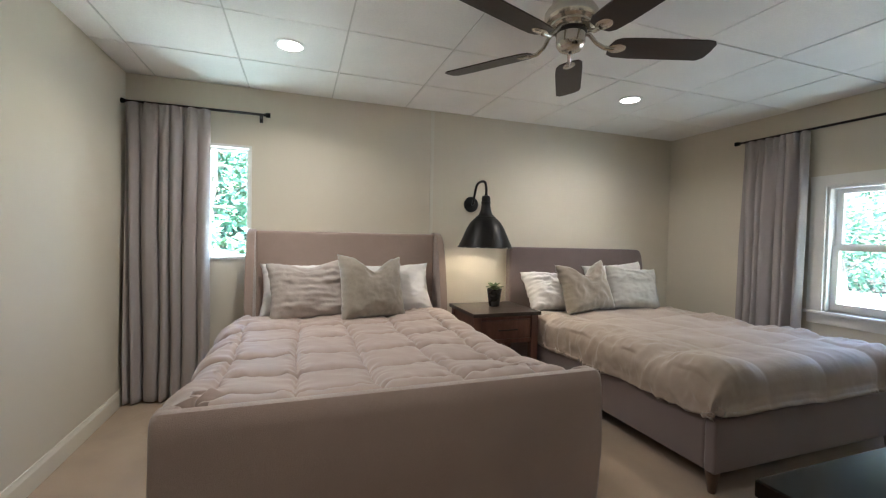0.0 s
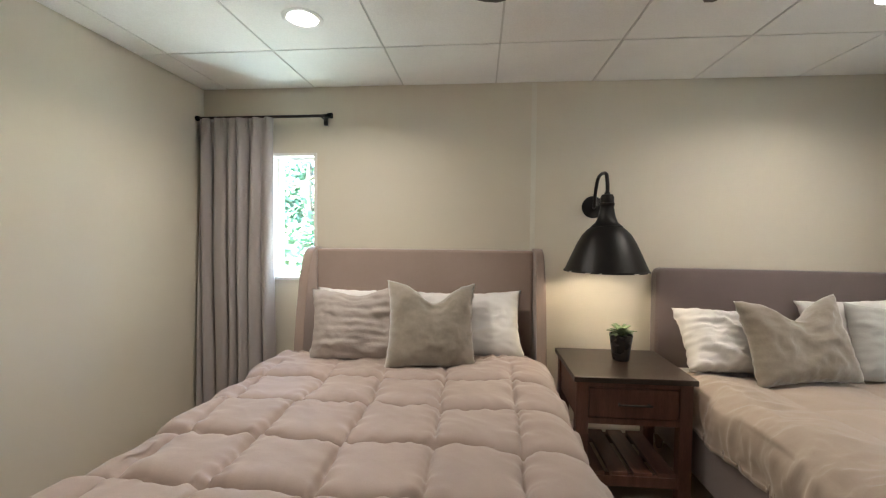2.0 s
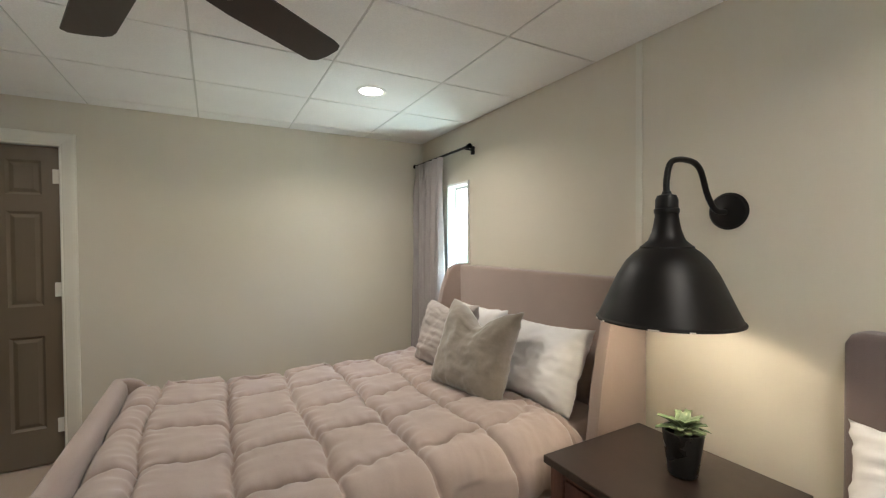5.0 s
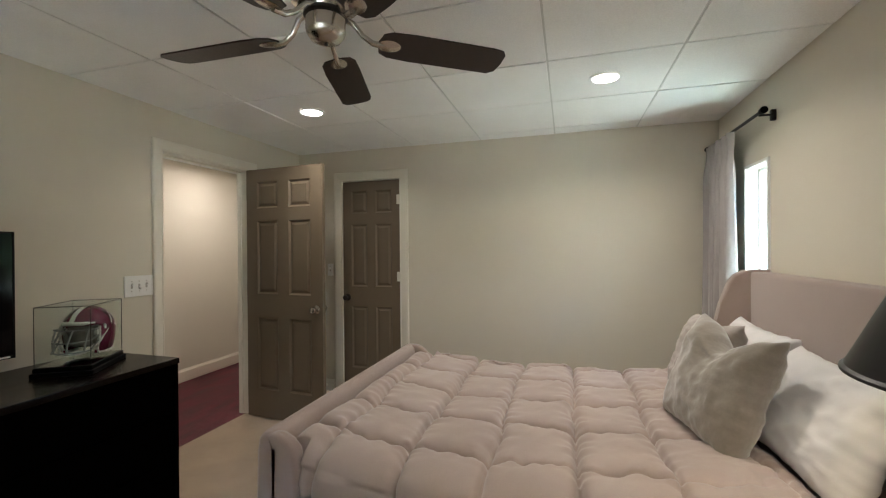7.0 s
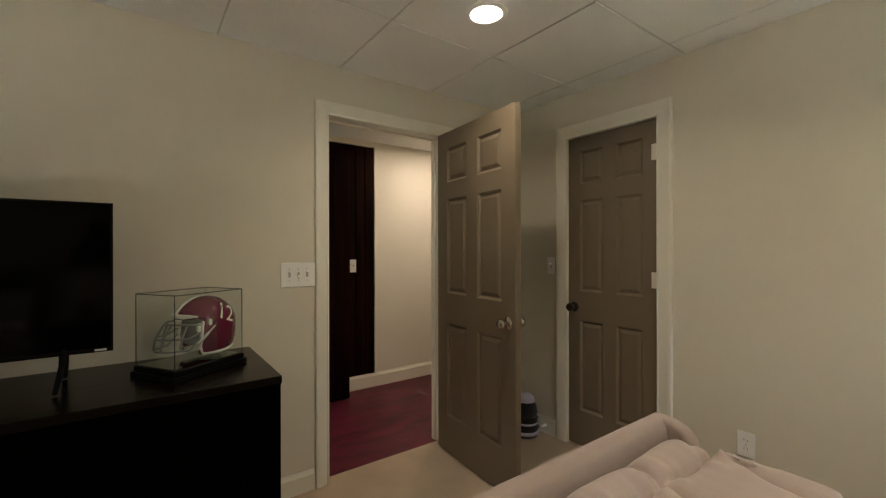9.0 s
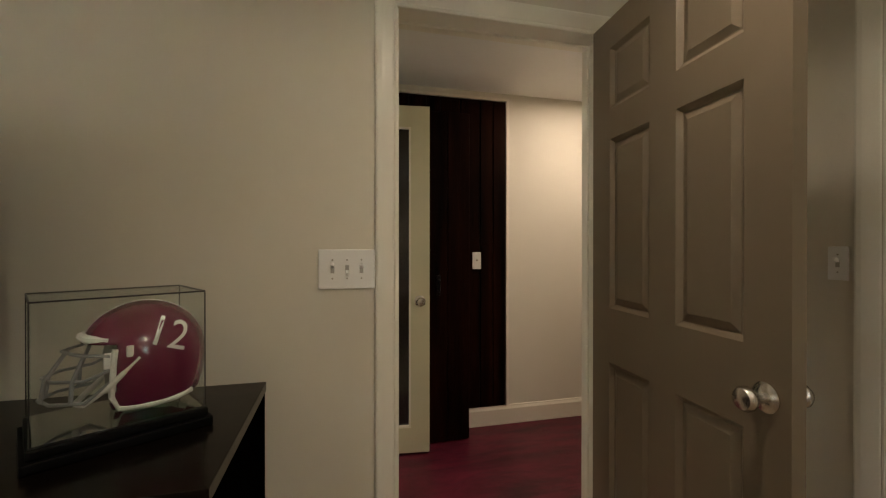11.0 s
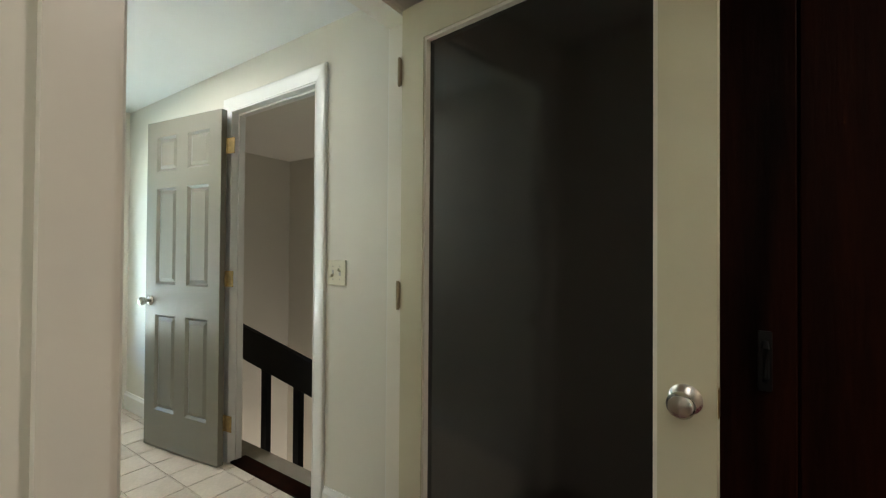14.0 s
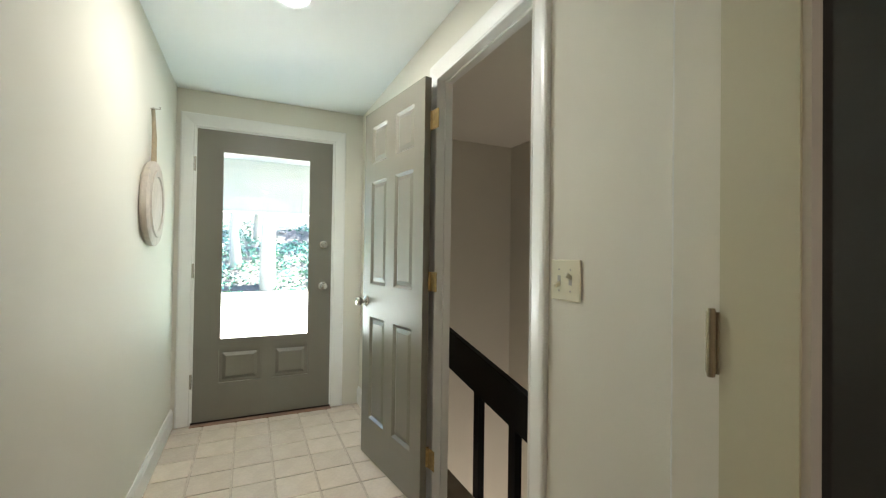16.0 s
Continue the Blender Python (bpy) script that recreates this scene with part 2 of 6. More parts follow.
def holed(axis, a0, a1, t0, t1, z0, z1, holes):
    """A wall along axis ('x' or 'y') from a0 to a1, t0 to t1 thick, with holes (b0, b1, c0, c1) cut through."""
    bm = bmesh.new()
    cuts = sorted({a0, a1, *(h[0] for h in holes), *(h[1] for h in holes)})
    for p, q in zip(cuts, cuts[1:]):
        mine = sorted((h[2], h[3]) for h in holes if h[0] <= p + 1e-6 and h[1] >= q - 1e-6)
        low = z0
        for c0, c1 in mine + [(z1, z1)]:
            if c0 - low > 1e-4:
                boxes(bm, (p, t0, low, q, t1, c0) if axis == "x" else (t0, p, low, t1, q, c0))
            low = c1
    bmesh.ops.remove_doubles(bm, verts=bm.verts[:], dist=1e-5)
    seen = {}
    for f in bm.faces:
        seen.setdefault(tuple(sorted(v.index for v in f.verts)), []).append(f)
    inner = [f for fs in seen.values() if len(fs) > 1 for f in fs]
    bmesh.ops.delete(bm, geom=inner, context="FACES_ONLY")
    return bm


# ---- walls, floors, ceilings ----
WX, EX, SY, NY = -1.60, 3.42, -0.20, 3.454
HN, HS, HE = -0.315, -1.525, 3.40
CN = -0.245
VW = -2.70

structure("wall_north", holed("x", WX - 0.15, EX + 0.15, NY, NY + 0.16, -0.02, 2.5, [(-1.10, -0.805, 1.028, 1.862)]), PAINT,
          "painted beige wall behind the two beds, with a narrow window", "wall")
structure("wall_west", holed("y", HN, NY, WX - 0.12, WX, -0.02, 2.5, [(0.262, 0.892, -0.02, 2.045)]), PAINT,
          "painted beige wall with a closet door", "wall")
structure("wall_east", holed("y", HN, NY, EX, EX + 0.16, -0.02, 2.5, [(1.16, 2.00, 0.70, 1.665)]), PAINT,
          "painted beige wall with a sash window", "wall")
structure("wall_corridor_north", box(0.585, CN, -0.02, HE, SY - 0.01, 2.5), HALLPAINT, "painted cream corridor wall", "wall")
structure("wall_south", holed("x", WX, 0.585, HN + 0.0, SY, -0.02, 2.5, [(-0.930, -0.112, -0.02, 2.06)]), PAINT,
          "painted beige wall between bedroom and hall, with a doorway", "wall")
structure("wall_south_east", box(0.585, SY - 0.009, -0.02, EX, SY, 2.5), PAINT, "painted beige bedroom wall behind the dresser", "wall")
structure("wall_hall_south", holed("x", VW, HE + 0.0, HS - 0.07, HS, -0.02, 2.5, [(1.145, 1.925, -0.02, 2.06)]), HALLPAINT,
          "painted cream hall wall with a doorway to the stairs", "wall")
structure("wall_hall_east", holed("y", HS - 0.11, SY, HE, HE + 0.16, -0.02, 2.5, [(-1.315, -0.345, -0.02, 2.075)]), HALLPAINT,
          "painted cream end wall of the hall with a glazed door", "wall")
structure("wall_hall_west", box(VW - 0.1, HS - 0.11, -0.02, VW, HN, 2.5), HALLPAINT, "painted cream end wall of the vestibule", "wall")
structure("wall_hall_north", box(VW, HN, -0.02, WX - 0.12, HN + 0.1, 2.5), HALLPAINT, "painted cream vestibule wall", "wall")
structure("wall_divider", joined(box(0.475, HN - 0.117, -0.02, 0.585, HN, 2.5), box(0.475, HS, -0.02, 0.585, HS + 0.105, 2.5),
          box(0.475, HS + 0.105, 2.10, 0.585, HN - 0.117, 2.5)), HALLPAINT, "short wall with the frame of the glazed hall door", "wall")
# closet behind its door
structure("wall_closet", joined(box(-2.3, 0.1, -0.02, -2.25, 1.1, 2.5), box(-2.25, 0.05, -0.02, WX - 0.12, 0.1, 2.5), box(-2.25, 1.1, -0.02, WX - 0.12, 1.15, 2.5)),
          PAINT, "plain closet walls", "wall")
# stairwell
structure("wall_stair_back", box(0.55, -2.76, -2.6, 4.8, -2.66, 2.5), HALLPAINT, "taupe shaded stairwell wall", "wall")
structure("wall_stair_end", box(2.95, -2.659, -2.49, 3.05, HS - 0.071, 2.085), HALLPAINT, "taupe shaded end wall of the stairwell", "wall")
structure("ceiling_stair", box(0.551, -2.659, 2.087, 3.05, HS - 0.072, 2.12), HALLPAINT, "low painted stairwell ceiling", "ceiling")
structure("wall_stair_ends", joined(box(0.45, -2.76, -2.6, 0.55, HS - 0.07, 2.5), box(4.8, -2.76, -2.6, 4.9, HS - 0.11, 2.5), box(HE + 0.001, HS - 0.21, -0.2, 4.8, HS - 0.111, 2.5), box(HE + 0.001, -2.66, 2.44, 4.8, HS - 0.211, 2.5),
          box(0.55, HS - 0.07, -2.6, HE, HS - 0.005, -0.03)), HALLPAINT, "taupe shaded stairwell end walls", "wall")

structure("floor", box(WX - 0.7, SY - 0.06, -0.1, EX + 0.1, NY + 0.1, 0.0), CARPET, "beige cut-pile bedroom carpet", "floor")
structure("floor_vestibule", box(VW, HS - 0.05, -0.1, 0.53, SY - 0.06, -0.002), REDFLOOR, "burgundy stained floor of the vestibule", "floor")
structure("floor_corridor", box(0.53, HS - 0.02, -0.1, HE + 0.1, SY - 0.06, -0.006), GROUT, "grout bed of the tiled corridor floor", "floor")
structure("threshold_stair", box(1.167, HS - 0.10, -0.05, 1.903, HS - 0.004, 0.006, bevel=0.004), DARKWOOD, "dark wooden door threshold", "threshold")
structure("threshold_divider", box(0.50, HS + 0.105, -0.02, 0.56, HN - 0.117, 0.006, bevel=0.003), DARKWOOD, "dark wooden floor strip under the doorway", "threshold")


def ceiling_tiles():
    bm = bmesh.new()
    xs = [WX] + [-1.42 + 0.612 * k for k in range(8)] + [EX]
    ys = [SY] + [2.89 - 0.622 * k for k in range(4, -1, -1)] + [NY]
    g = 0.0055
    for a, b in zip(xs, xs[1:]):
        for c, d in zip(ys, ys[1:]):
            dz = random.uniform(-0.0015, 0.0015)
            boxes(bm, (a + g, c + g, CEIL + dz, b - g, d - g, CEIL + 0.02))
    return bm, xs, ys


tiles_bm, GX, GY = ceiling_tiles()
structure("ceiling", tiles_bm, CEILTILE, "suspended ceiling of square white panels", "ceiling")
gbm = bmesh.new()
for gx in GX[1:-1]:
    boxes(gbm, (gx - 0.0045, SY, CEIL + 0.0062, gx + 0.0045, NY, CEIL + 0.0105))
for gy in GY[1:-1]:
    boxes(gbm, (WX, gy - 0.0045, CEIL + 0.0055, EX, gy + 0.0045, CEIL + 0.0100))
structure("ceiling_grid", gbm, CEILGRID, "thin metal ceiling grid", "ceiling grid")
structure("ceiling_void", box(WX - 0.2, SY - 0.0, CEIL + 0.03, EX + 0.2, NY + 0.2, CEIL + 0.06), GROOVE, "dark back of the suspended ceiling", "ceiling")
structure("ceiling_hall", box(VW, HS - 1.4, HALL_CEIL, HE + 0.1, SY - 0.01, HALL_CEIL + 0.05), CEILWHITE, "smooth white hall ceiling", "ceiling")
structure("roof", box(-4, -4, 2.55, 3.62, 3.65, 2.7), GROOVE, "flat roof over the rooms", "roof")


# ---- trim ----
def trim_run(name, a, b, face, h, depth, material, label, category="baseboard"):
    """A baseboard from a to b (plan points) standing proud of the wall on the side of the unit vector face."""
    (x0, y0), (x1, y1) = a, b
    fx, fy = face
    prof = [(0.0, 0.0), (depth, 0.0), (depth, h - 0.025), (depth * 0.55, h - 0.01), (depth * 0.4, h), (0.0, h)]
    bm = bmesh.new()
    e0 = [bm.verts.new((x0 + fx * d, y0 + fy * d, z + 0.001)) for d, z in prof]
    e1 = [bm.verts.new((x1 + fx * d, y1 + fy * d, z + 0.001)) for d, z in prof]
    n = len(prof)
    for i in range(n):
        j = (i + 1) % n
        bm.faces.new((e0[i], e0[j], e1[j], e1[i]))
    bm.faces.new(e0[::-1])
    bm.faces.new(e1)
    bmesh.ops.recalc_face_normals(bm, faces=bm.faces[:])
    return structure(name, bm, material, label, category)


BB = "painted cream baseboard"
trim_run("baseboard", (WX, 0.98), (WX, NY), (1, 0), 0.11, 0.014, TRIM, BB)
trim_run("baseboard", (WX, SY), (WX, 0.175), (1, 0), 0.11, 0.014, TRIM, BB)
trim_run("baseboard", (WX + 0.014, NY), (EX, NY), (0, -1), 0.11, 0.014, TRIM, BB)
trim_run("baseboard", (EX, SY), (EX, NY - 0.014), (-1, 0), 0.11, 0.014, TRIM, BB)
trim_run("baseboard", (-0.045, SY), (EX - 0.014, SY), (0, 1), 0.11, 0.014, TRIM, BB)
trim_run("baseboard", (WX + 0.014, SY), (-0.985, SY), (0, 1), 0.11, 0.014, TRIM, BB)
trim_run("baseboard", (VW, HS), (-0.755, HS), (0, 1), 0.13, 0.018, TRIM, BB)
trim_run("baseboard", (0.60, HS), (1.075, HS), (0, 1), 0.13, 0.015, TRIMW, BB)
trim_run("baseboard", (1.995, HS), (HE, HS), (0, 1), 0.13, 0.015, TRIMW, BB)
trim_run("baseboard", (0.605, CN), (HE, CN), (0, -1), 0.13, 0.015, TRIMW, BB)
trim_run("baseboard", (VW, HN), (-0.985, HN), (0, -1), 0.13, 0.015, TRIM, BB)


def casing(name, axis, a0, a1, top, wall, out, material, label, w=0.085):
    """A mitred moulding round an opening a0..a1 up to top, on the wall plane, proud towards out (+1 or -1)."""
    prof = [(0.0, 0.0), (0.0, 0.008), (0.004, 0.011), (0.009, 0.0105), (0.013, 0.0085), (0.017, 0.0105), (w * 0.55, 0.0155), (w * 0.72, 0.0175),
            (w - 0.010, 0.0175), (w - 0.003, 0.015), (w, 0.009), (w, 0.0)]
    bm = bmesh.new()
    rows = []
    for d, p in prof:
        c = wall + out * (p if p else -0.0005)
        line = [(a0 - d, 0.0), (a0 - d, top + d), (a1 + d, top + d), (a1 + d, 0.0)]
        rows.append([bm.verts.new((q, c, z) if axis == "x" else (c, q, z)) for q, z in line])
    for r0, r1 in zip(rows, rows[1:] + rows[:1]):
        for i in range(3):
            bm.faces.new((r0[i], r0[i + 1], r1[i + 1], r1[i]))
    for i in (0, 3):
        bm.faces.new([r[i] for r in rows])
    bmesh.ops.recalc_face_normals(bm, faces=bm.faces[:])
    return structure(name, bm, material, label, "door frame")


def jamb(name, axis, a0, a1, top, t0, t1, material, label, th=0.02):
    """The lining of an opening: two sides and a head between planes t0 and t1, with a stop bead."""
    bm = bmesh.new()
    mid = t0 + 0.02

    def put(p0, z0, p1, z1, c0, c1):
        boxes(bm, (p0, c0, z0, p1, c1, z1) if axis == "x" else (c0, p0, z0, c1, p1, z1))
    put(a0, 0, a0 + th, top, t0, t1)
    put(a1 - th, 0, a1, top, t0, t1)
    put(a0 + th, top - th, a1 - th, top, t0, t1)
    put(a0 + th, 0, a0 + th + 0.01, top - th, mid - 0.018, mid + 0.018)
    put(a1 - th - 0.01, 0, a1 - th, top - th, mid - 0.018, mid + 0.018)
    put(a0 + th + 0.01, top - th - 0.01, a1 - th - 0.01, top - th, mid - 0.018, mid + 0.018)
    return structure(name, bm, material, label, "door frame")


casing("trim_bedroom_door", "x", -0.915, -0.127, 2.040, SY, 1, TRIM, "moulded cream door casing", w=0.075)
casing("trim_bedroom_door", "x", -0.915, -0.127, 2.040, HN, -1, TRIM, "moulded cream door casing")
jamb("trim_bedroom_jamb", "x", -0.930, -0.112, 2.06, HN - 0.001, SY + 0.001, TRIM, "painted cream door lining")
casing("trim_closet_door", "y", 0.278, 0.876, 2.03, WX, 1, TRIM, "moulded cream closet door casing")
jamb("trim_closet_jamb", "y", 0.262, 0.892, 2.045, WX - 0.121, WX + 0.001, TRIM, "painted cream closet door lining", th=0.014)
casing("trim_stair_door", "x", 1.165, 1.905, 2.04, HS, 1, TRIMW, "moulded white casing of the stair doorway")
jamb("trim_stair_jamb", "x", 1.145, 1.925, 2.06, HS - 0.071, HS + 0.001, TRIMW, "painted white stair door lining")
casing("trim_outer_door", "y", -1.30, -0.36, 2.06, HE, -1, TRIMW, "moulded white casing of the outer door", w=0.09)
jamb("trim_outer_jamb", "y", -1.315, -0.345, 2.075, HE - 0.001, HE + 0.161, TRIMW, "painted white outer door lining", th=0.015)
casing("trim_divider_door", "y", -1.405, -0.447, 2.085, 0.585, 1, TRIMW, "moulded casing of the hall door frame", w=0.070)
jamb("trim_divider_jamb", "y", -1.42, -0.432, 2.10, 0.474, 0.586, TRIM, "cream hall door lining", th=0.02)


# ---- panelled doors ----
def raised(x0, z0, x1, z1, y_in, y_out, edge):
    """A raised field with sloped borders, facing from y_in to y_out."""
    bm = bmesh.new()
    a = [bm.verts.new(p) for p in ((x0, y_in, z0), (x1, y_in, z0), (x1, y_in, z1), (x0, y_in, z1))]
    b = [bm.verts.new(p) for p in ((x0 + edge, y_out, z0 + edge), (x1 - edge, y_out, z0 + edge), (x1 - edge, y_out, z1 - edge), (x0 + edge, y_out, z1 - edge))]
    for i in range(4):
        j = (i + 1) % 4
        bm.faces.new((a[i], a[j], b[j], b[i]))
    bm.faces.new(b)
    bm.faces.new(a[::-1])
    bmesh.ops.recalc_face_normals(bm, faces=bm.faces[:])
    return bm


def knob_mesh():
    return lathe([(0.0, 0.0), (0.032, 0.0), (0.033, 0.004), (0.026, 0.010), (0.012, 0.014), (0.011, 0.028), (0.020, 0.036), (0.0265, 0.046),
                  (0.027, 0.054), (0.022, 0.062), (0.010, 0.0655), (0.0, 0.066)], 28)


def six_panel_door(name, m, w, h, material, knob_x, label, hinges=(), hinge_x=0.0, hinge_y=0.0, knob_mat=None, hinge_mat=NICKEL):
    """A moulded six-panel leaf: x along its width, y through it, z up."""
    door = tagged(thing(name, m, label, "door"), kind="structure")
    t = 0.035
    st, mid = 0.105 * w / 0.72, 0.105 * w / 0.72
    zs = [(0.24, 0.83), (1.02, 1.615), (1.72, 1.935)]
    cols = [(st, (w - mid) / 2), ((w + mid) / 2, w - st)]
    bm = boxes(bmesh.new(), (0, 0, 0.012, st, t, h), (w - st, 0, 0.012, w, t, h), (cols[0][1], 0, 0.012, cols[1][0], t, h))
    for c0, c1 in cols:
        low = 0.012
        for z0, z1 in zs + [(h, h)]:
            boxes(bm, (c0, 0, low, c1, t, z0))
            low = z1
    bmesh.ops.remove_doubles(bm, verts=bm.verts[:], dist=1e-5)
    bmesh.ops.recalc_face_normals(bm, faces=bm.faces[:])
    part("slab", bm, material, door)
    for c0, c1 in cols:
        for z0, z1 in zs:
            core = box(c0, 0.012, z0, c1, t - 0.012, z1)
            bead = joined(core,
                          raised(c0 + 0.018, z0 + 0.018, c1 - 0.018, z1 - 0.018, 0.012, 0.004, 0.02),
                          raised(c0 + 0.018, z0 + 0.018, c1 - 0.018, z1 - 0.018, t - 0.012, t - 0.004, 0.02))
            # sloped moulding round the field on both faces
            for y0, y1 in ((0.0, 0.012), (t, t - 0.012)):
                mb = bmesh.new()
                a = [mb.verts.new(p) for p in ((c0, y0, z0), (c1, y0, z0), (c1, y0, z1), (c0, y0, z1))]
                s = 0.014
                b = [mb.verts.new(p) for p in ((c0 + s, y1, z0 + s), (c1 - s, y1, z0 + s), (c1 - s, y1, z1 - s), (c0 + s, y1, z1 - s))]
                for i in range(4):
                    j = (i + 1) % 4
                    mb.faces.new((a[i], a[j], b[j], b[i]) if y0 == 0.0 else (a[j], a[i], b[i], b[j]))
                bead = joined(bead, mb)
            part("panel", bead, material, door)
    if knob_x:
        for y, turn in ((0.0, 90), (t, -90)):
            part("door_knob", knob_mesh(), knob_mat or NICKEL, door, "round dark bronze knob" if knob_mat else "round satin nickel knob", 40, pose(knob_x, y, 0.915, turn, 0, 0))
    for hz in hinges:
        hb = joined(moved(lathe([(0, -0.045), (0.007, -0.045), (0.007, 0.045), (0, 0.045)], 10), pose(hinge_x, hinge_y, hz)),
                    box(hinge_x, hinge_y - 0.002, hz - 0.045, hinge_x + 0.035, hinge_y + 0.001, hz + 0.045),
                    box(hinge_x - (0.06 if hinge_mat is BRASS else 0.035), hinge_y - 0.002, hz - 0.045, hinge_x, hinge_y + 0.001, hz + 0.045))
        part("hinge", hb, hinge_mat, door, "butt hinge")
    return door


# bedroom door: hinged by the west jamb, standing open into the room
six_panel_door("door_bedroom", pose(-0.870, -0.192, 0, 0, 0, 85.6), 0.755, 2.04, DOORTAUPE, 0.70,
               "taupe six-panel bedroom door standing open", (0.25, 1.05, 1.85), 0.0, 0.034)
# closet door, closed
six_panel_door("door_closet", pose(WX - 0.012, 0.280, 0, 0, 0, 90), 0.594, 2.025, DOORTAUPE, 0.045,
               "taupe six-panel closet door, closed", (0.25, 1.12, 1.84), 0.596, -0.004, DARKMETAL, TRIM)
# stair door, folded back against the corridor wall
six_panel_door("door_stair", pose(1.885, -1.478, 0, 0, 0, 8.5), 0.70, 2.035, DOORGREY, 0.645,
               "olive-grey six-panel stair door folded back open", (0.25, 1.07, 1.83), -0.005, 0.0, None, BRASS)


def outer_door():
    d = tagged(thing("door_outer", pose(HE + 0.002, -0.362, 0, 0, 0, -90), "olive-grey outer door with a tall glass pane", "door"), kind="structure")
    w, h, t = 0.936, 2.055, 0.042
    g0, g1, z0, z1 = 0.165, 0.765, 0.575, 1.905
    bm = boxes(bmesh.new(), (0, 0, 0.015, g0, t, h), (g1, 0, 0.015, w, t, h), (g0, 0, z1, g1, t, h), (g0, 0, 0.50, g1, t, z0), (g0, 0, 0.015, g1, t, 0.27),
               (0.435, 0, 0.27, 0.515, t, 0.50))
    part("slab", bm, DOORGREY, d)
    for c0, c1 in ((g0, 0.435), (0.515, g1)):
        part("panel", joined(box(c0, 0.018, 0.27, c1, t - 0.01, 0.50), raised(c0 + 0.022, 0.292, c1 - 0.022, 0.478, 0.018, 0.003, 0.022)), DOORGREY, d)
    bead = bmesh.new()
    for a in ((g0 - 0.02, z0 - 0.02, g0 + 0.008, z1 + 0.02), (g1 - 0.008, z0 - 0.02, g1 + 0.02, z1 + 0.02), (g0 + 0.008, z0 - 0.02, g1 - 0.008, z0 + 0.008), (g0 + 0.008, z1 - 0.008, g1 - 0.008, z1 + 0.02)):
        boxes(bead, (a[0], -0.006, a[1], a[2], -0.0005, a[3]))
    part("glazing_bead", bead, DOORGREY, d)
    pane = part("pane", box(g0 + 0.001, 0.018, z0 + 0.001, g1 - 0.001, 0.024, z1 - 0.001), PANE, d, "clear glass pane")
    pane.visible_shadow = False
    part("door_knob", knob_mesh(), NICKEL, d, "round satin nickel knob", 40, pose(0.868, 0, 0.94, 90, 0, 0))
    part("deadbolt", lathe([(0, 0), (0.03, 0), (0.03, 0.008), (0.022, 0.014), (0, 0.014)], 24), NICKEL, d, "round nickel deadbolt", 30, pose(0.868, 0, 1.26, 90, 0, 0))
    part("deadbolt_turn", box(-0.006, -0.028, -0.018, 0.006, -0.012, 0.018, bevel=0.003), NICKEL, d, "", None, pose(0.868, 0, 1.26))
    for hz in (0.3, 1.06, 1.80):
        part("hinge", moved(lathe([(0, -0.05), (0.008, -0.05), (0.008, 0.05), (0, 0.05)], 10), pose(-0.004, -0.008, hz)), NICKEL, d, "steel butt hinge")
    part("door_sweep", box(0.0, -0.003, 0.004, w, 0.03, 0.015), DARKMETAL, d)
    return d


outer_door()
structure("threshold_outer", box(HE - 0.05, -1.30, -0.02, HE + 0.16, -0.36, 0.004), mat("threshold_oak", (0.30, 0.16, 0.10), 0.45, vary=0.15, scale=10, stretch=(4, 0.4, 1)), "worn wooden outer door threshold", "threshold")


def glazed_hall_door():
    """Cream frame with one sheet of smoked frosted glass, standing open over the dark boards."""
    m = pose(0.468, -1.368, 0, 0, 0, 174)
    d = tagged(thing("door_hall_glazed", m, "cream hall door with smoked frosted glass, standing open", "door"), kind="structure")
    w, h, t = 0.940, 2.075, 0.038
    a, b, z0, z1 = 0.112, 0.828, 0.16, 1.95
    bm = boxes(bmesh.new(), (0.010, -t, 0.012, a, 0, h), (b, -t, 0.012, w, 0, h), (a, -t, z1, b, 0, h), (a, -t, 0.012, b, 0, z0))
    part("frame", bm, DOORCREAM, d)
    bead = bmesh.new()
    for q in ((a, z0, a + 0.01, z1), (b - 0.01, z0, b, z1), (a + 0.01, z0, b - 0.01, z0 + 0.01), (a + 0.01, z1 - 0.01, b - 0.01, z1)):
        boxes(bead, (q[0], -0.034, q[1], q[2], -0.004, q[3]))
    part("glazing_bead", bead, TRIM, d)
    part("pane", box(a + 0.001, -0.014, z0 + 0.001, b - 0.001, -0.008, z1 - 0.001), FROST, d, "smoked frosted glass sheet")
    for y, turn in ((0.0, -90), (-t, 90)):
        part("door_knob", knob_mesh(), NICKEL, d, "round satin nickel knob", 40, pose(0.883, y, 0.915, turn, 0, 0))
    for hz in (0.24, 1.075, 1.86):
        part("hinge", joined(moved(lathe([(0, -0.05), (0.005, -0.05), (0.0062, -0.044), (0.0062, 0.044), (0.005, 0.05), (0, 0.05)], 14), pose(0.001, -0.043, hz)),
                             box(-0.010, -0.040, hz - 0.045, 0.010, -0.036, hz + 0.045)), TARNISH, d, "worn butt hinge")
    part("latch_plate", box(w, -0.03, 0.885, w + 0.002, -0.008, 0.945), BRASS, d)
    return d


glazed_hall_door()


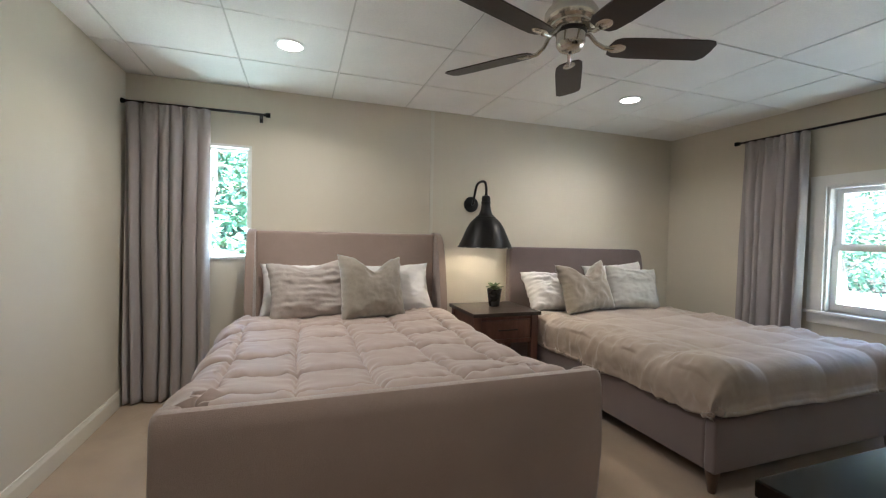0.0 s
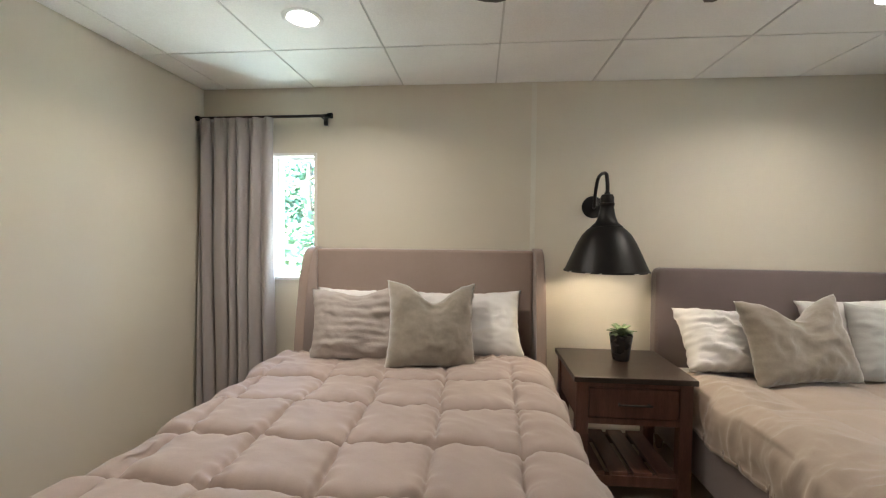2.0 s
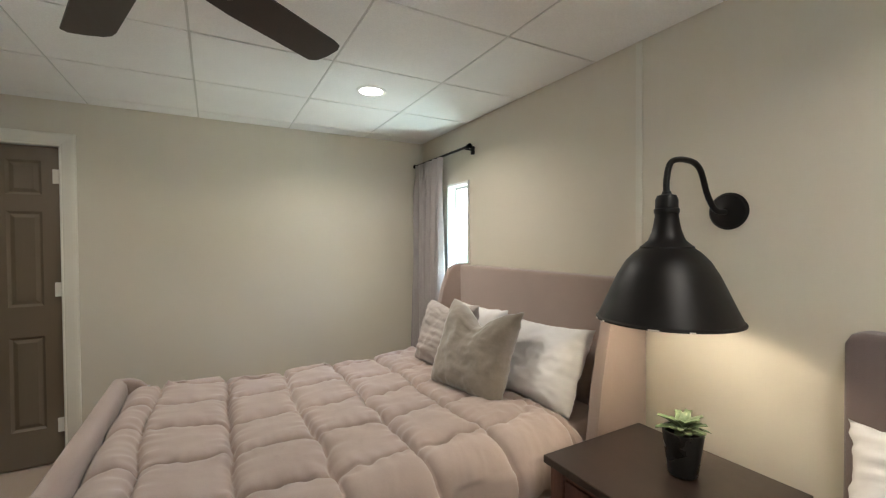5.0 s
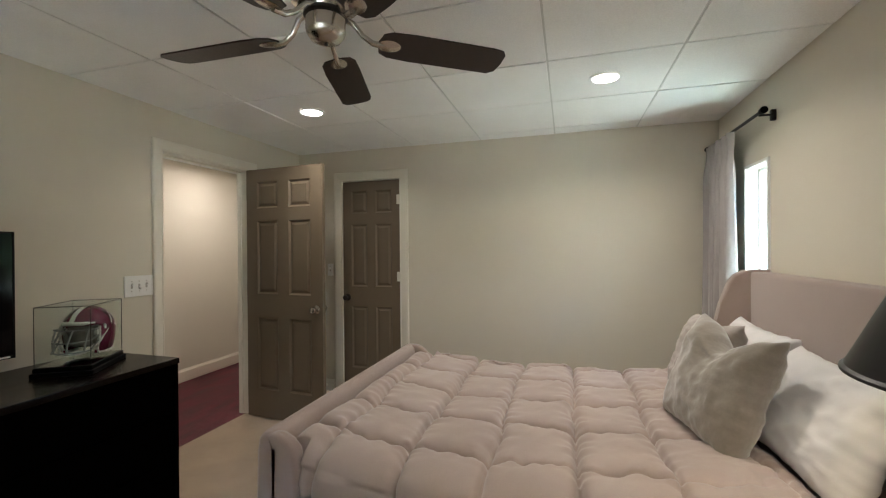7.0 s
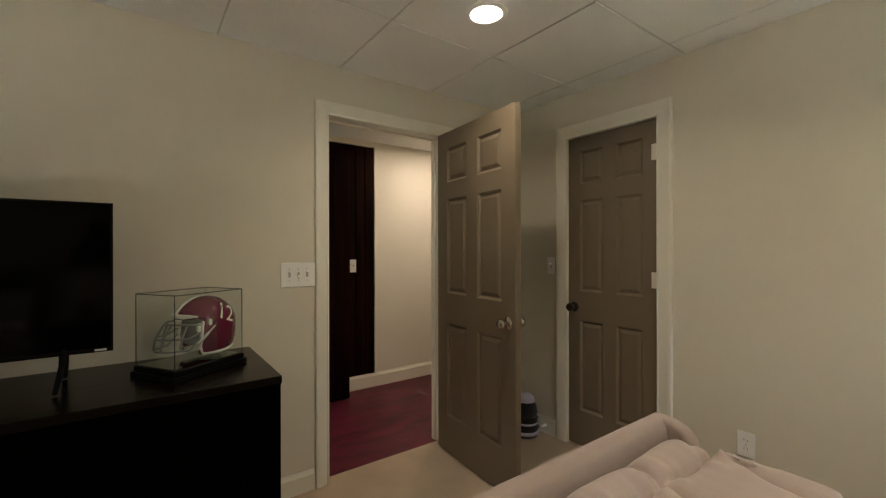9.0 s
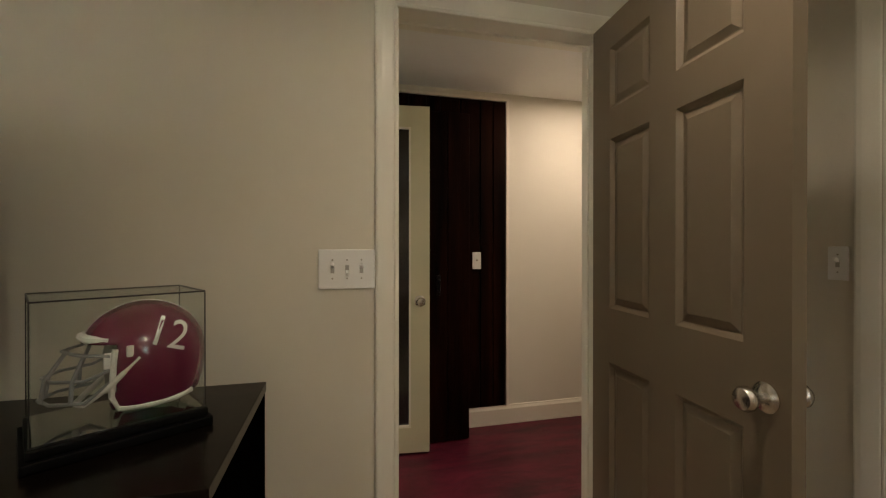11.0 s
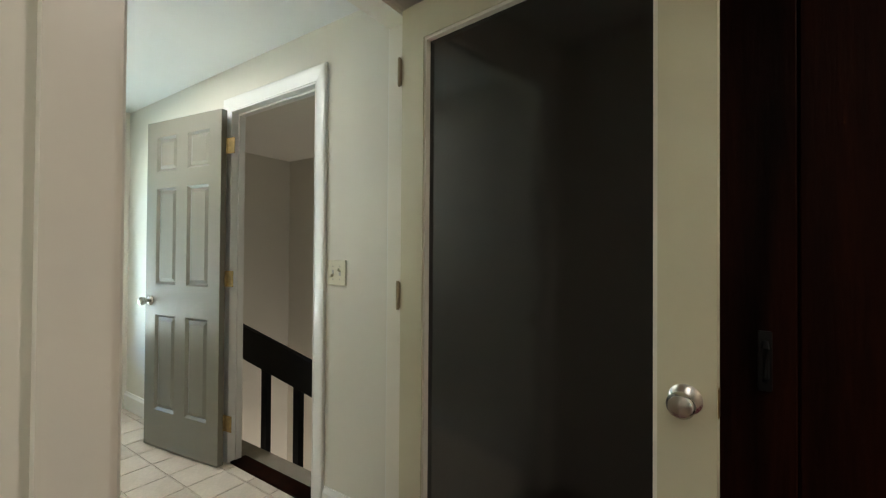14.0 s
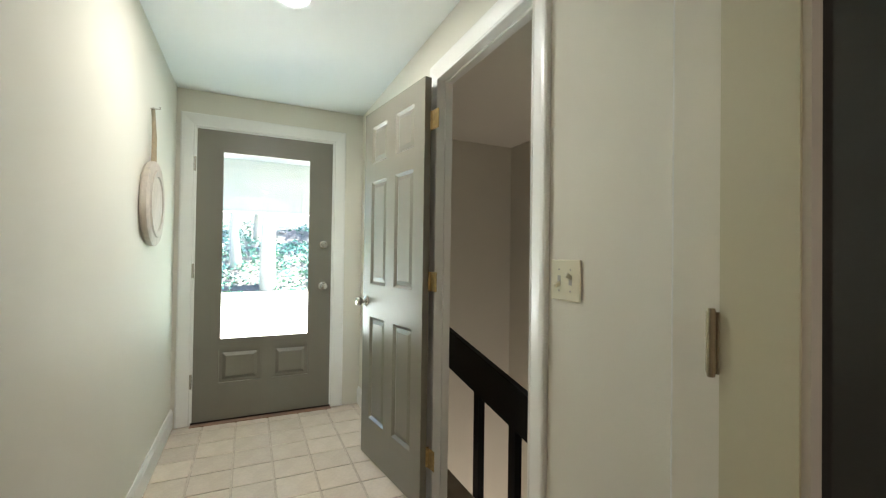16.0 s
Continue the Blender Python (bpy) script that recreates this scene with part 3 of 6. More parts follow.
# ---- cloth and furniture materials ----
LINEN1 = mat("taupe_linen_upholstery", (0.41, 0.315, 0.272), 0.9, vary=0.04, scale=5, fine=0.22, fine_scale=420, bump=0.5, bump_scale=420, spec=0.15, sheen=0.5)
LINEN2 = mat("plum_grey_upholstery", (0.225, 0.175, 0.165), 0.9, vary=0.06, scale=5, fine=0.25, fine_scale=420, bump=0.5, bump_scale=420, spec=0.15, sheen=0.4)
COMF = mat("mauve_taupe_comforter_cotton", (0.44, 0.35, 0.305), 0.56, vary=0.03, scale=6, fine=0.08, fine_scale=300, bump=0.18, bump_scale=45, spec=0.3, sheen=0.3)
COMF2 = mat("beige_duvet_cotton", (0.42, 0.34, 0.275), 0.7, vary=0.03, scale=5, fine=0.08, fine_scale=300, bump=0.25, bump_scale=34, spec=0.25, sheen=0.3)
WHITECLOTH = mat("white_cotton", (0.76, 0.74, 0.73), 0.8, vary=0.02, scale=6, bump=0.14, bump_scale=18, spec=0.2, sheen=0.2)
VELVET = mat("taupe_crushed_velvet", (0.34, 0.295, 0.245), 0.78, color2=(0.26, 0.225, 0.18), scale=7, fine=0.10, fine_scale=70, bump=0.4, bump_scale=40, spec=0.2, sheen=0.8)
RUCHED = mat("greige_ruched_linen", (0.44, 0.39, 0.355), 0.85, vary=0.05, scale=10, bump=0.5, bump_scale=60, spec=0.15, sheen=0.3)
PALELINEN = mat("pale_grey_linen", (0.50, 0.49, 0.46), 0.85, vary=0.05, scale=8, fine=0.1, fine_scale=300, bump=0.4, bump_scale=40, spec=0.15)
CURTAIN = mat("grey_linen_curtain", (0.45, 0.41, 0.40), 0.9, vary=0.05, scale=3, fine=0.2, fine_scale=350, bump=0.4, bump_scale=350, spec=0.1, sheen=0.3, stretch=(1, 1, 0.4))
WALNUT = mat("brown_nightstand_wood", (0.19, 0.086, 0.062), 0.45, color2=(0.10, 0.044, 0.032), scale=5, fine=0.35, fine_scale=60, bump=0.2, stretch=(6, 1, 0.6))
ESPRESSO = mat("dark_espresso_top", (0.040, 0.026, 0.020), 0.30, color2=(0.022, 0.014, 0.011), scale=4, fine=0.3, fine_scale=60, bump=0.1, stretch=(0.6, 6, 1))
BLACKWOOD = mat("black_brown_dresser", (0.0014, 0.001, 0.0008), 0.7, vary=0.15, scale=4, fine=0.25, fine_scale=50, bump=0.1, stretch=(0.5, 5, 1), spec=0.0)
# Browner copy of the body wood, the top's sheen put into its colour.
DRESSTOP = mat("dresser_top_brown_sheen", (0.005, 0.003, 0.002), 0.22, vary=0.15, scale=4, fine=0.25, fine_scale=50, bump=0.08, stretch=(0.5, 5, 1), spec=0.2)
LEGWOOD = mat("stained_bed_leg", (0.12, 0.075, 0.05), 0.45, vary=0.15, scale=20, stretch=(3, 3, 0.4))
LAMPBLACK = mat("matte_black_lamp_metal", (0.010, 0.009, 0.009), 0.42, spec=0.3, vary=0.15, scale=14, bump=0.04, bump_scale=60)
LAMPINNER = mat("white_shade_enamel", (0.72, 0.70, 0.64), 0.45, vary=0.03)
POTBLACK = mat("black_glazed_pot", (0.018, 0.017, 0.016), 0.28, vary=0.1, scale=10)
SOIL = mat("potting_soil", (0.035, 0.022, 0.014), 0.95, vary=0.2, scale=60, bump=0.9, bump_scale=90)
LEAF = mat("succulent_leaf", (0.075, 0.13, 0.05), 0.45, color2=(0.17, 0.21, 0.10), scale=18, bump=0.1, rand=0.2)
BLADE = mat("dark_walnut_fan_blade", (0.030, 0.015, 0.011), 0.40, color2=(0.016, 0.008, 0.006), scale=5, fine=0.35, fine_scale=70, bump=0.1, stretch=(0.5, 8, 1))
TVBLACK = mat("black_tv_plastic", (0.002, 0.002, 0.002), 0.5, vary=0.05, spec=0.1)
SCREEN = mat("dark_tv_screen", (0.0012, 0.0012, 0.0014), 0.07, vary=0.02, spec=0.08)
CRIMSON = mat("crimson_helmet_shell", (0.13, 0.006, 0.037), 0.14, vary=0.04, scale=10, coat=0.6)
HELWHITE = mat("white_helmet_paint", (0.72, 0.70, 0.66), 0.3, vary=0.03)
MASKGREY = mat("grey_face_mask_coating", (0.24, 0.25, 0.25), 0.35, vary=0.05)
PADGREY = mat("helmet_padding", (0.22, 0.21, 0.20), 0.8, vary=0.1, scale=30)
CASEGLASS = thin_glass("display_glass")
CASEMIRROR = mat("mirror_plate", (0.55, 0.55, 0.53), 0.06, metal=1.0, vary=0.03)
ROPE = mat("jute_strap", (0.42, 0.34, 0.22), 0.9, vary=0.1, scale=60, bump=0.5)
WHITEWOOD = mat("whitewashed_wood", (0.62, 0.55, 0.47), 0.6, vary=0.08, scale=6, fine=0.2, fine_scale=60, bump=0.2, stretch=(1, 1, 0.3))
PLUSHDARK = mat("black_plush", (0.012, 0.011, 0.013), 0.95, vary=0.2, scale=40, bump=0.9, bump_scale=160, sheen=0.3)
PLUSHPALE = mat("lilac_white_plush", (0.58, 0.54, 0.66), 0.9, vary=0.06, scale=40, bump=0.8, bump_scale=160)
STAIRCARPET = mat("beige_stair_carpet", (0.42, 0.36, 0.28), 0.95, vary=0.08, scale=10, fine=0.3, fine_scale=200, bump=0.8, bump_scale=250)


def extruded(profile, axis, c0, c1, bevel=0.0, seg=3):
    """A plate with outline profile, (p, q) pairs in the two other axes, between c0 and c1 on axis."""
    bm = bmesh.new()

    def at(p, q, c):
        return {"x": (c, p, q), "y": (p, c, q), "z": (p, q, c)}[axis]
    lo = [bm.verts.new(at(p, q, c0)) for p, q in profile]
    hi = [bm.verts.new(at(p, q, c1)) for p, q in profile]
    n = len(profile)
    for i in range(n):
        j = (i + 1) % n
        bm.faces.new((lo[i], lo[j], hi[j], hi[i]))
    fa, fb = bm.faces.new(lo[::-1]), bm.faces.new(hi)
    if bevel:
        bmesh.ops.bevel(bm, geom=list({e for f in (fa, fb) for e in f.edges}), offset=bevel, segments=seg, affect="EDGES", profile=0.6)
    bmesh.ops.recalc_face_normals(bm, faces=bm.faces[:])
    return bm


def fine_noise(p, s):
    return noise.noise(Vector(p) * s)


# ---- wing-back bed ----
def wing_bed():
    x0, x1, foot, head = -0.80, 0.715, 1.246, 3.438
    bed = thing("upholstered_bed", pose(0, 0, 0), "taupe linen wing-back bed with a low footboard", "bed")
    part("headboard", box(x0 + 0.055, 3.335, 0.10, x1 - 0.055, head, 1.235, bevel=0.022, seg=4), LINEN1, bed, smooth=50)
    prof = [(3.10, 0.10), (3.105, 0.55), (3.14, 0.80), (3.195, 1.05), (3.235, 1.17), (3.265, 1.215), (3.31, 1.24), (3.36, 1.246), (head, 1.246), (head, 0.10)]
    part("wing", extruded(prof, "x", x0, x0 + 0.056, 0.015), LINEN1, bed, smooth=50)
    part("wing", extruded(prof, "x", x1 - 0.056, x1, 0.015), LINEN1, bed, smooth=50)
    fp = [(foot + 0.012, 0.08), (foot, 0.40), (foot - 0.004, 0.635), (foot + 0.003, 0.678), (foot + 0.020, 0.701), (foot + 0.052, 0.702), (foot + 0.076, 0.680),
          (foot + 0.082, 0.645), (foot + 0.088, 0.08)]
    part("footboard", extruded(fp, "x", x0 - 0.028, x1 - 0.022, 0.028, 4), LINEN1, bed, smooth=50)
    rp = [(foot + 0.06, 0.10), (foot + 0.175, 0.10), (foot + 0.172, 0.59), (foot + 0.16, 0.65), (foot + 0.13, 0.68), (foot + 0.09, 0.698), (foot + 0.045, 0.699), (foot + 0.045, 0.12)]
    part("footboard_return", extruded(rp, "x", x0 - 0.028, x0 + 0.032, 0.02, 3), LINEN1, bed, smooth=50)
    part("footboard_return", extruded(rp, "x", x1 - 0.084, x1 - 0.022, 0.02, 3), LINEN1, bed, smooth=50)
    for a in (x0 + 0.01, x1 - 0.06):
        part("side_rail", box(a, foot + 0.10, 0.10, a + 0.05, 3.34, 0.36, bevel=0.012), LINEN1, bed, smooth=50)
    part("slat_base", box(x0 + 0.06, foot + 0.10, 0.24, x1 - 0.06, 3.33, 0.28), LEGWOOD, bed)
    for a in (x0 + 0.05, x1 - 0.10):
        for b in (foot + 0.03, head - 0.09):
            part("leg", box(a, b, 0.0, a + 0.05, b + 0.05, 0.11, bevel=0.004), LEGWOOD, bed)
    return bed


wing_bed()
tagged(part("mattress", box(-0.735, 1.35, 0.281, 0.645, 3.325, 0.535, bevel=0.05, seg=4), WHITECLOTH, smooth=50), "white sheeted mattress on the linen bed", "mattress")


def hanging(s, half, r, drop):
    """Offset and height along a cloth that lies flat to half and hangs over a rounded edge; also the outward normal."""
    a, sg = abs(s), (1 if s >= 0 else -1)
    flat = half - r
    if a <= flat:
        return sg * a, 0.0, (0.0, 1.0)
    arc = r * math.pi / 2
    if a <= flat + arc:
        th = (a - flat) / r
        return sg * (flat + r * math.sin(th)), r * math.cos(th) - r, (sg * math.sin(th), math.cos(th))
    d = a - flat - arc
    return sg * (half + 0.05 * d), -r - d, (sg, 0.0)


def cell(v, start, step):
    """Distance to the nearest seam, 0 at it and 1 in mid-cell."""
    f = ((v - start) / step) % 1.0
    return 1 - abs(2 * f - 1)


def comforter():
    cx, half, r, drop = -0.045, 0.715, 0.10, 0.20
    full = half + 0.10 - r + r * math.pi / 2 + drop
    y0, y1 = 1.340, 3.06

    def fn(u, v):
        s = (u * 2 - 1) * full
        y = y0 + (y1 - y0) * v
        dx, dz, (nx, nz) = hanging(s, half + (0.09 if s < 0 and y > 1.5 else 0.0), r, drop)
        wob = 0.030 * fine_noise((s, y, 1.0), 2.3) + 0.014 * fine_noise((s, y, 4.0), 7)
        px, py = cell(s + cx + wob, -0.135, 0.305), cell(y + wob, 1.475, 0.303)
        keep = max(0.0, min(1.0, (2.95 - y) / 0.3))
        dx_, dy_ = 0.60 + 0.4 * fine_noise((s * 3, y * 3, 9.0), 1.0), 0.72 + 0.4 * fine_noise((s * 3, y * 3, 5.0), 1.0)
        puff = (1 - dx_ * keep * (1 - px) ** 8) * (1 - min(1.0, dy_) * (0.3 + 0.7 * keep) * (1 - py) ** 8)
        # short gathers running off the seams, smooth in mid-cell
        wr = 0.034 * (1 - py) ** 3 * fine_noise((s * 24, y * 5, 3.0), 1.0) * (0.4 + 0.6 * (1 - px)) + 0.024 * (1 - px) ** 4 * fine_noise((s * 5, y * 22, 6.0), 1.0)
        wr += 0.014 * ((1 - px) * (1 - py)) ** 1.5 * noise.ridged_multi_fractal(Vector((s * 9, y * 8, 3.0)), 1.0, 2.0, 3, 1.0, 2.0) * 0.5
        wr += 0.004 * fine_noise((s, y, 0.3), 12) + 0.014 * fine_noise((s, y, 7.3), 3.5)
        # diagonal pulls across whole squares
        pull = noise.ridged_multi_fractal(Vector((s * 2.1 + y * 3.4, (y - s) * 1.1, 5.0)), 1.0, 2.1, 4, 1.0, 2.0)
        wr += 0.010 * (pull - 0.9) * (0.35 + 0.65 * max(0.0, min(1.0, (y - 1.9) / 0.6)))
        head = max(0.0, (y - 2.45) / 0.6)
        wr += 0.014 * min(1, head) * noise.ridged_multi_fractal(Vector((s * 6 + y * 5, y * 6 - s * 4, 8.0)), 1.0, 2.0, 3, 1.0, 2.0) * 0.6
        h = 0.046 * puff - 0.014 * math.exp(-(py / 0.06) ** 2) - 0.011 * math.exp(-(px / 0.05) ** 2) * keep + 0.010 * math.sqrt(px * py) + wr
        tuck = max(0.0, (1.405 - y) / 0.065)
        end = max(0.0, (y - 2.99) / 0.07)
        z = 0.592 - 0.006 * max(0.0, min(1.0, (2.5 - y) / 1.0)) + dz + h * nz - 0.045 * tuck ** 2 + 0.042 * max(0.0, min(1.0, (1.80 - y) / 0.38)) ** 1.3 - 0.035 * end ** 2 + 0.012 * math.sin(y * 2.0)
        x = cx + dx + h * nx
        if abs(s) > half:
            x += 0.016 * math.sin(y * 17 + 2 * fine_noise((y, 0, 0), 2))
        lim = 0.60 if y < 1.43 else 9
        x = max(cx - lim - 0.06, min(cx + lim + 0.06, x)) if y < 1.43 else x
        return (x, y, z)
    bm = sheet(fn, 300, 260)
    ob = part("comforter", bm, COMF, smooth=0)
    sol = ob.modifiers.new("thick", "SOLIDIFY")
    sol.thickness, sol.offset = 0.02, -1
    return tagged(ob, "puffy mauve-taupe comforter quilted in squares", "comforter")


comforter()
tagged(part("sheet_fold", sheet(lambda u, v: (-0.72 + 1.35 * u, 2.98 + 0.36 * v, 0.592 + 0.010 * fine_noise((u * 2, v, 4), 5) - 0.10 * max(0, abs(u - 0.5) * 2 - 0.93) * 8), 60, 16), COMF, smooth=0),
       "smooth taupe top sheet under the pillows", "bed sheet")


# ---- platform bed ----
def platform_bed():
    x0, x1, foot = 1.42, 2.97, 1.325
    bed = thing("platform_bed", pose(0, 0, 0), "plum-grey upholstered platform bed on tapered legs", "bed")
    hp = [(x0 - 0.01, 0.10), (x0 - 0.01, 1.10), (x0 + 0.004, 1.128), (x0 + 0.03, 1.137), (x1 - 0.08, 1.125), (x1 - 0.045, 1.11), (x1 - 0.02, 1.07), (x1 + 0.005, 0.95), (x1 + 0.01, 0.10)]
    part("headboard", extruded(hp, "y", 3.345, 3.44, 0.02, 3), LINEN2, bed, smooth=50)
    part("side_rail", box(x0, foot + 0.06, 0.115, x0 + 0.06, 3.35, 0.375, bevel=0.014, seg=3), LINEN2, bed, smooth=50)
    part("side_rail", box(x1 - 0.06, foot + 0.06, 0.115, x1, 3.35, 0.375, bevel=0.014, seg=3), LINEN2, bed, smooth=50)
    part("foot_rail", box(x0 - 0.001, foot, 0.113, x1 + 0.001, foot + 0.06, 0.377, bevel=0.014, seg=3), LINEN2, bed, smooth=50)
    part("slat_base", box(x0 + 0.06, foot + 0.06, 0.22, x1 - 0.06, 3.34, 0.26), LEGWOOD, bed)
    for a in (x0 + 0.045, x1 - 0.045):
        for b in (foot + 0.045, 3.39):
            part("leg", moved(lathe([(0, 0), (0.017, 0), (0.034, 0.115), (0.034, 0.18), (0, 0.18)], 16), pose(a, b, 0)), LEGWOOD, bed, "tapered dark wooden leg", 40)
    return bed


platform_bed()
tagged(part("mattress", box(1.485, 1.39, 0.262, 2.905, 3.335, 0.54, bevel=0.05, seg=4), WHITECLOTH, smooth=50), "white mattress on the platform bed", "mattress")


def duvet():
    cx, half, r = 2.19, 0.765, 0.11
    full = half - r + r * math.pi / 2 + 0.085
    y0, y1 = 1.345, 3.08

    def fn(u, v):
        s = (u * 2 - 1) * full
        t = v * (y1 - y0 + 0.16) - 0.16
        dx, dz, (nx, nz) = hanging(s, half, r, 0.1)
        if t < 0.10:
            th = min(1.0, (0.10 - t) / 0.15)
            fy, fz = y0 + 0.10 - 0.10 * math.sin(th * math.pi / 2), -0.10 * (1 - math.cos(th * math.pi / 2)) - max(0, (-0.05 - t))
        else:
            fy, fz = y0 + t, 0.0
        px, py = cell(s, 0.05, 0.46), cell(t, 0.35, 0.46)
        puff = 0.55 + 0.45 * (min(1, px * 1.8) ** 0.5) * (min(1, py * 1.8) ** 0.5)
        side = min(1.0, max(0.0, (abs(s) - half + 0.35) / 0.35))
        wr = 0.046 * side * (noise.ridged_multi_fractal(Vector((t * 2 + s * 5, t * 8 - s * 3, 2.0)), 1.0, 2.0, 3, 1.0, 2.0) * 0.5 - 0.3)
        wr += 0.022 * fine_noise((s, t, 0.3), 3) + 0.007 * fine_noise((s, t, 2.3), 8) + 0.006 * (noise.ridged_multi_fractal(Vector((s * 3.2 + t * 1.6, t * 2.4 - s, 6.0)), 1.0, 2.1, 4, 1.0, 2.0) - 0.9)
        h = 0.042 * puff + wr
        cor = max(0.0, -fz / 0.1) * max(0.0, -dz / 0.1)
        z = 0.575 + max(dz + fz, -0.20) + h * nz - 0.03 * v + 0.03 * min(cor, 1.0)
        x = cx + dx + h * nx * 0.8
        if abs(s) > half - 0.02:
            x += 0.014 * math.sin(t * 14 + 3 * fine_noise((t, 1, 0), 2))
            z += 0.02 * fine_noise((t, 5, s), 4)
        fy -= h * max(0.0, -fz / 0.1) * 0.4
        return (x, fy, max(z, 0.385))
    ob = part("duvet", sheet(fn, 190, 190), COMF2, smooth=0)
    sol = ob.modifiers.new("thick", "SOLIDIFY")
    sol.thickness, sol.offset = 0.02, -1
    return tagged(ob, "rumpled beige duvet spread over the platform bed", "duvet")


duvet()


# ---- pillows ----
def pillow(m, w, h, d, material, label, chop=0.0, seed=0, wrinkle=0.010, ruche=0.0, category="pillow", sag=0.0):
    """A stuffed pillow: x across, z up, y through; corners pulled out, seam round the rim."""
    n = 44

    def side(sg):
        def fn(u, v):
            a, b = u * 2 - 1, v * 2 - 1
            edge = max(0.0, (1 - a ** 4)) ** 0.55 * max(0.0, (1 - b ** 4)) ** 0.55
            x = a * w / 2 * (1 - 0.10 * (1 - b * b) * abs(a) ** 2)
            z = b * h / 2 * (1 - 0.10 * (1 - a * a) * abs(b) ** 2)
            if chop and b > -0.2:
                z -= chop * math.exp(-((a - 0.05) / 0.42) ** 2) * ((b + 0.2) / 1.2) ** 1.5
            z -= sag * (1 - a * a) * max(0, b)
            y = sg * d / 2 * edge
            y += sg * edge ** 0.5 * wrinkle * (noise.ridged_multi_fractal(Vector((a * 2.2 + seed, b * 2.2, seed * 3.1 + sg)), 1.0, 2.0, 3, 1.0, 2.0) - 0.9)
            if ruche:
                y += sg * edge ** 0.4 * ruche * 2.2 * fine_noise((a * 1.6, b * 8 + 0.8 * a, seed), 1.0)
            if chop and b > 0:
                y *= 1 - 0.35 * math.exp(-((a - 0.05) / 0.3) ** 2) * b
            rim = (abs(a) > 0.999 or abs(b) > 0.999)
            x += 0.006 * fine_noise((b * 4, seed, a), 2)
            z += 0.006 * fine_noise((a * 4, seed + 3, b), 2)
            return (x, 0.0 if rim else y, z)
        return sheet(fn, n, n)
    bm = joined(side(1), side(-1))
    bmesh.ops.remove_doubles(bm, verts=bm.verts[:], dist=0.0004)
    bmesh.ops.recalc_face_normals(bm, faces=bm.faces[:])
    ob = part("pillow", bm, material, smooth=0)
    ob.matrix_world = m
    return tagged(ob, label, category, "bed pillows")


pillow(pose(-0.40, 3.20, 0.795, -22, 0, 0), 0.62, 0.42, 0.17, WHITECLOTH, "white cotton sleeping pillow against the headboard", seed=1, wrinkle=0.005)
pillow(pose(0.265, 3.17, 0.795, -26, -2, 0), 0.64, 0.42, 0.18, WHITECLOTH, "white cotton sleeping pillow against the headboard", seed=2, wrinkle=0.012)
pillow(pose(-0.375, 3.00, 0.815, -20, -3, 4), 0.54, 0.44, 0.16, RUCHED, "greige ruched linen cushion on the bed", seed=3, ruche=0.006, wrinkle=0.016, chop=0.035)
pillow(pose(0.065, 2.93, 0.835, -20, 3, 14), 0.50, 0.49, 0.19, VELVET, "taupe crushed velvet cushion with a dented top", chop=0.10, seed=4, wrinkle=0.012)
pillow(pose(1.79, 3.17, 0.735, -36, 4, 6), 0.68, 0.38, 0.20, WHITECLOTH, "crumpled white cotton pillow on the platform bed", seed=5, wrinkle=0.030, ruche=0.005)
pillow(pose(2.50, 3.20, 0.80, -22, -4, -4), 0.66, 0.40, 0.18, WHITECLOTH, "white cotton pillow on the platform bed", seed=6, wrinkle=0.007)
pillow(pose(1.97, 2.99, 0.795, -20, -5, 2), 0.52, 0.46, 0.17, VELVET, "taupe crushed velvet cushion with a dented top", chop=0.11, seed=7, wrinkle=0.014)
pillow(pose(2.55, 3.04, 0.765, -20, 4, -8), 0.54, 0.42, 0.16, PALELINEN, "pale grey linen cushion on the platform bed", seed=8, wrinkle=0.012, ruche=0.002)


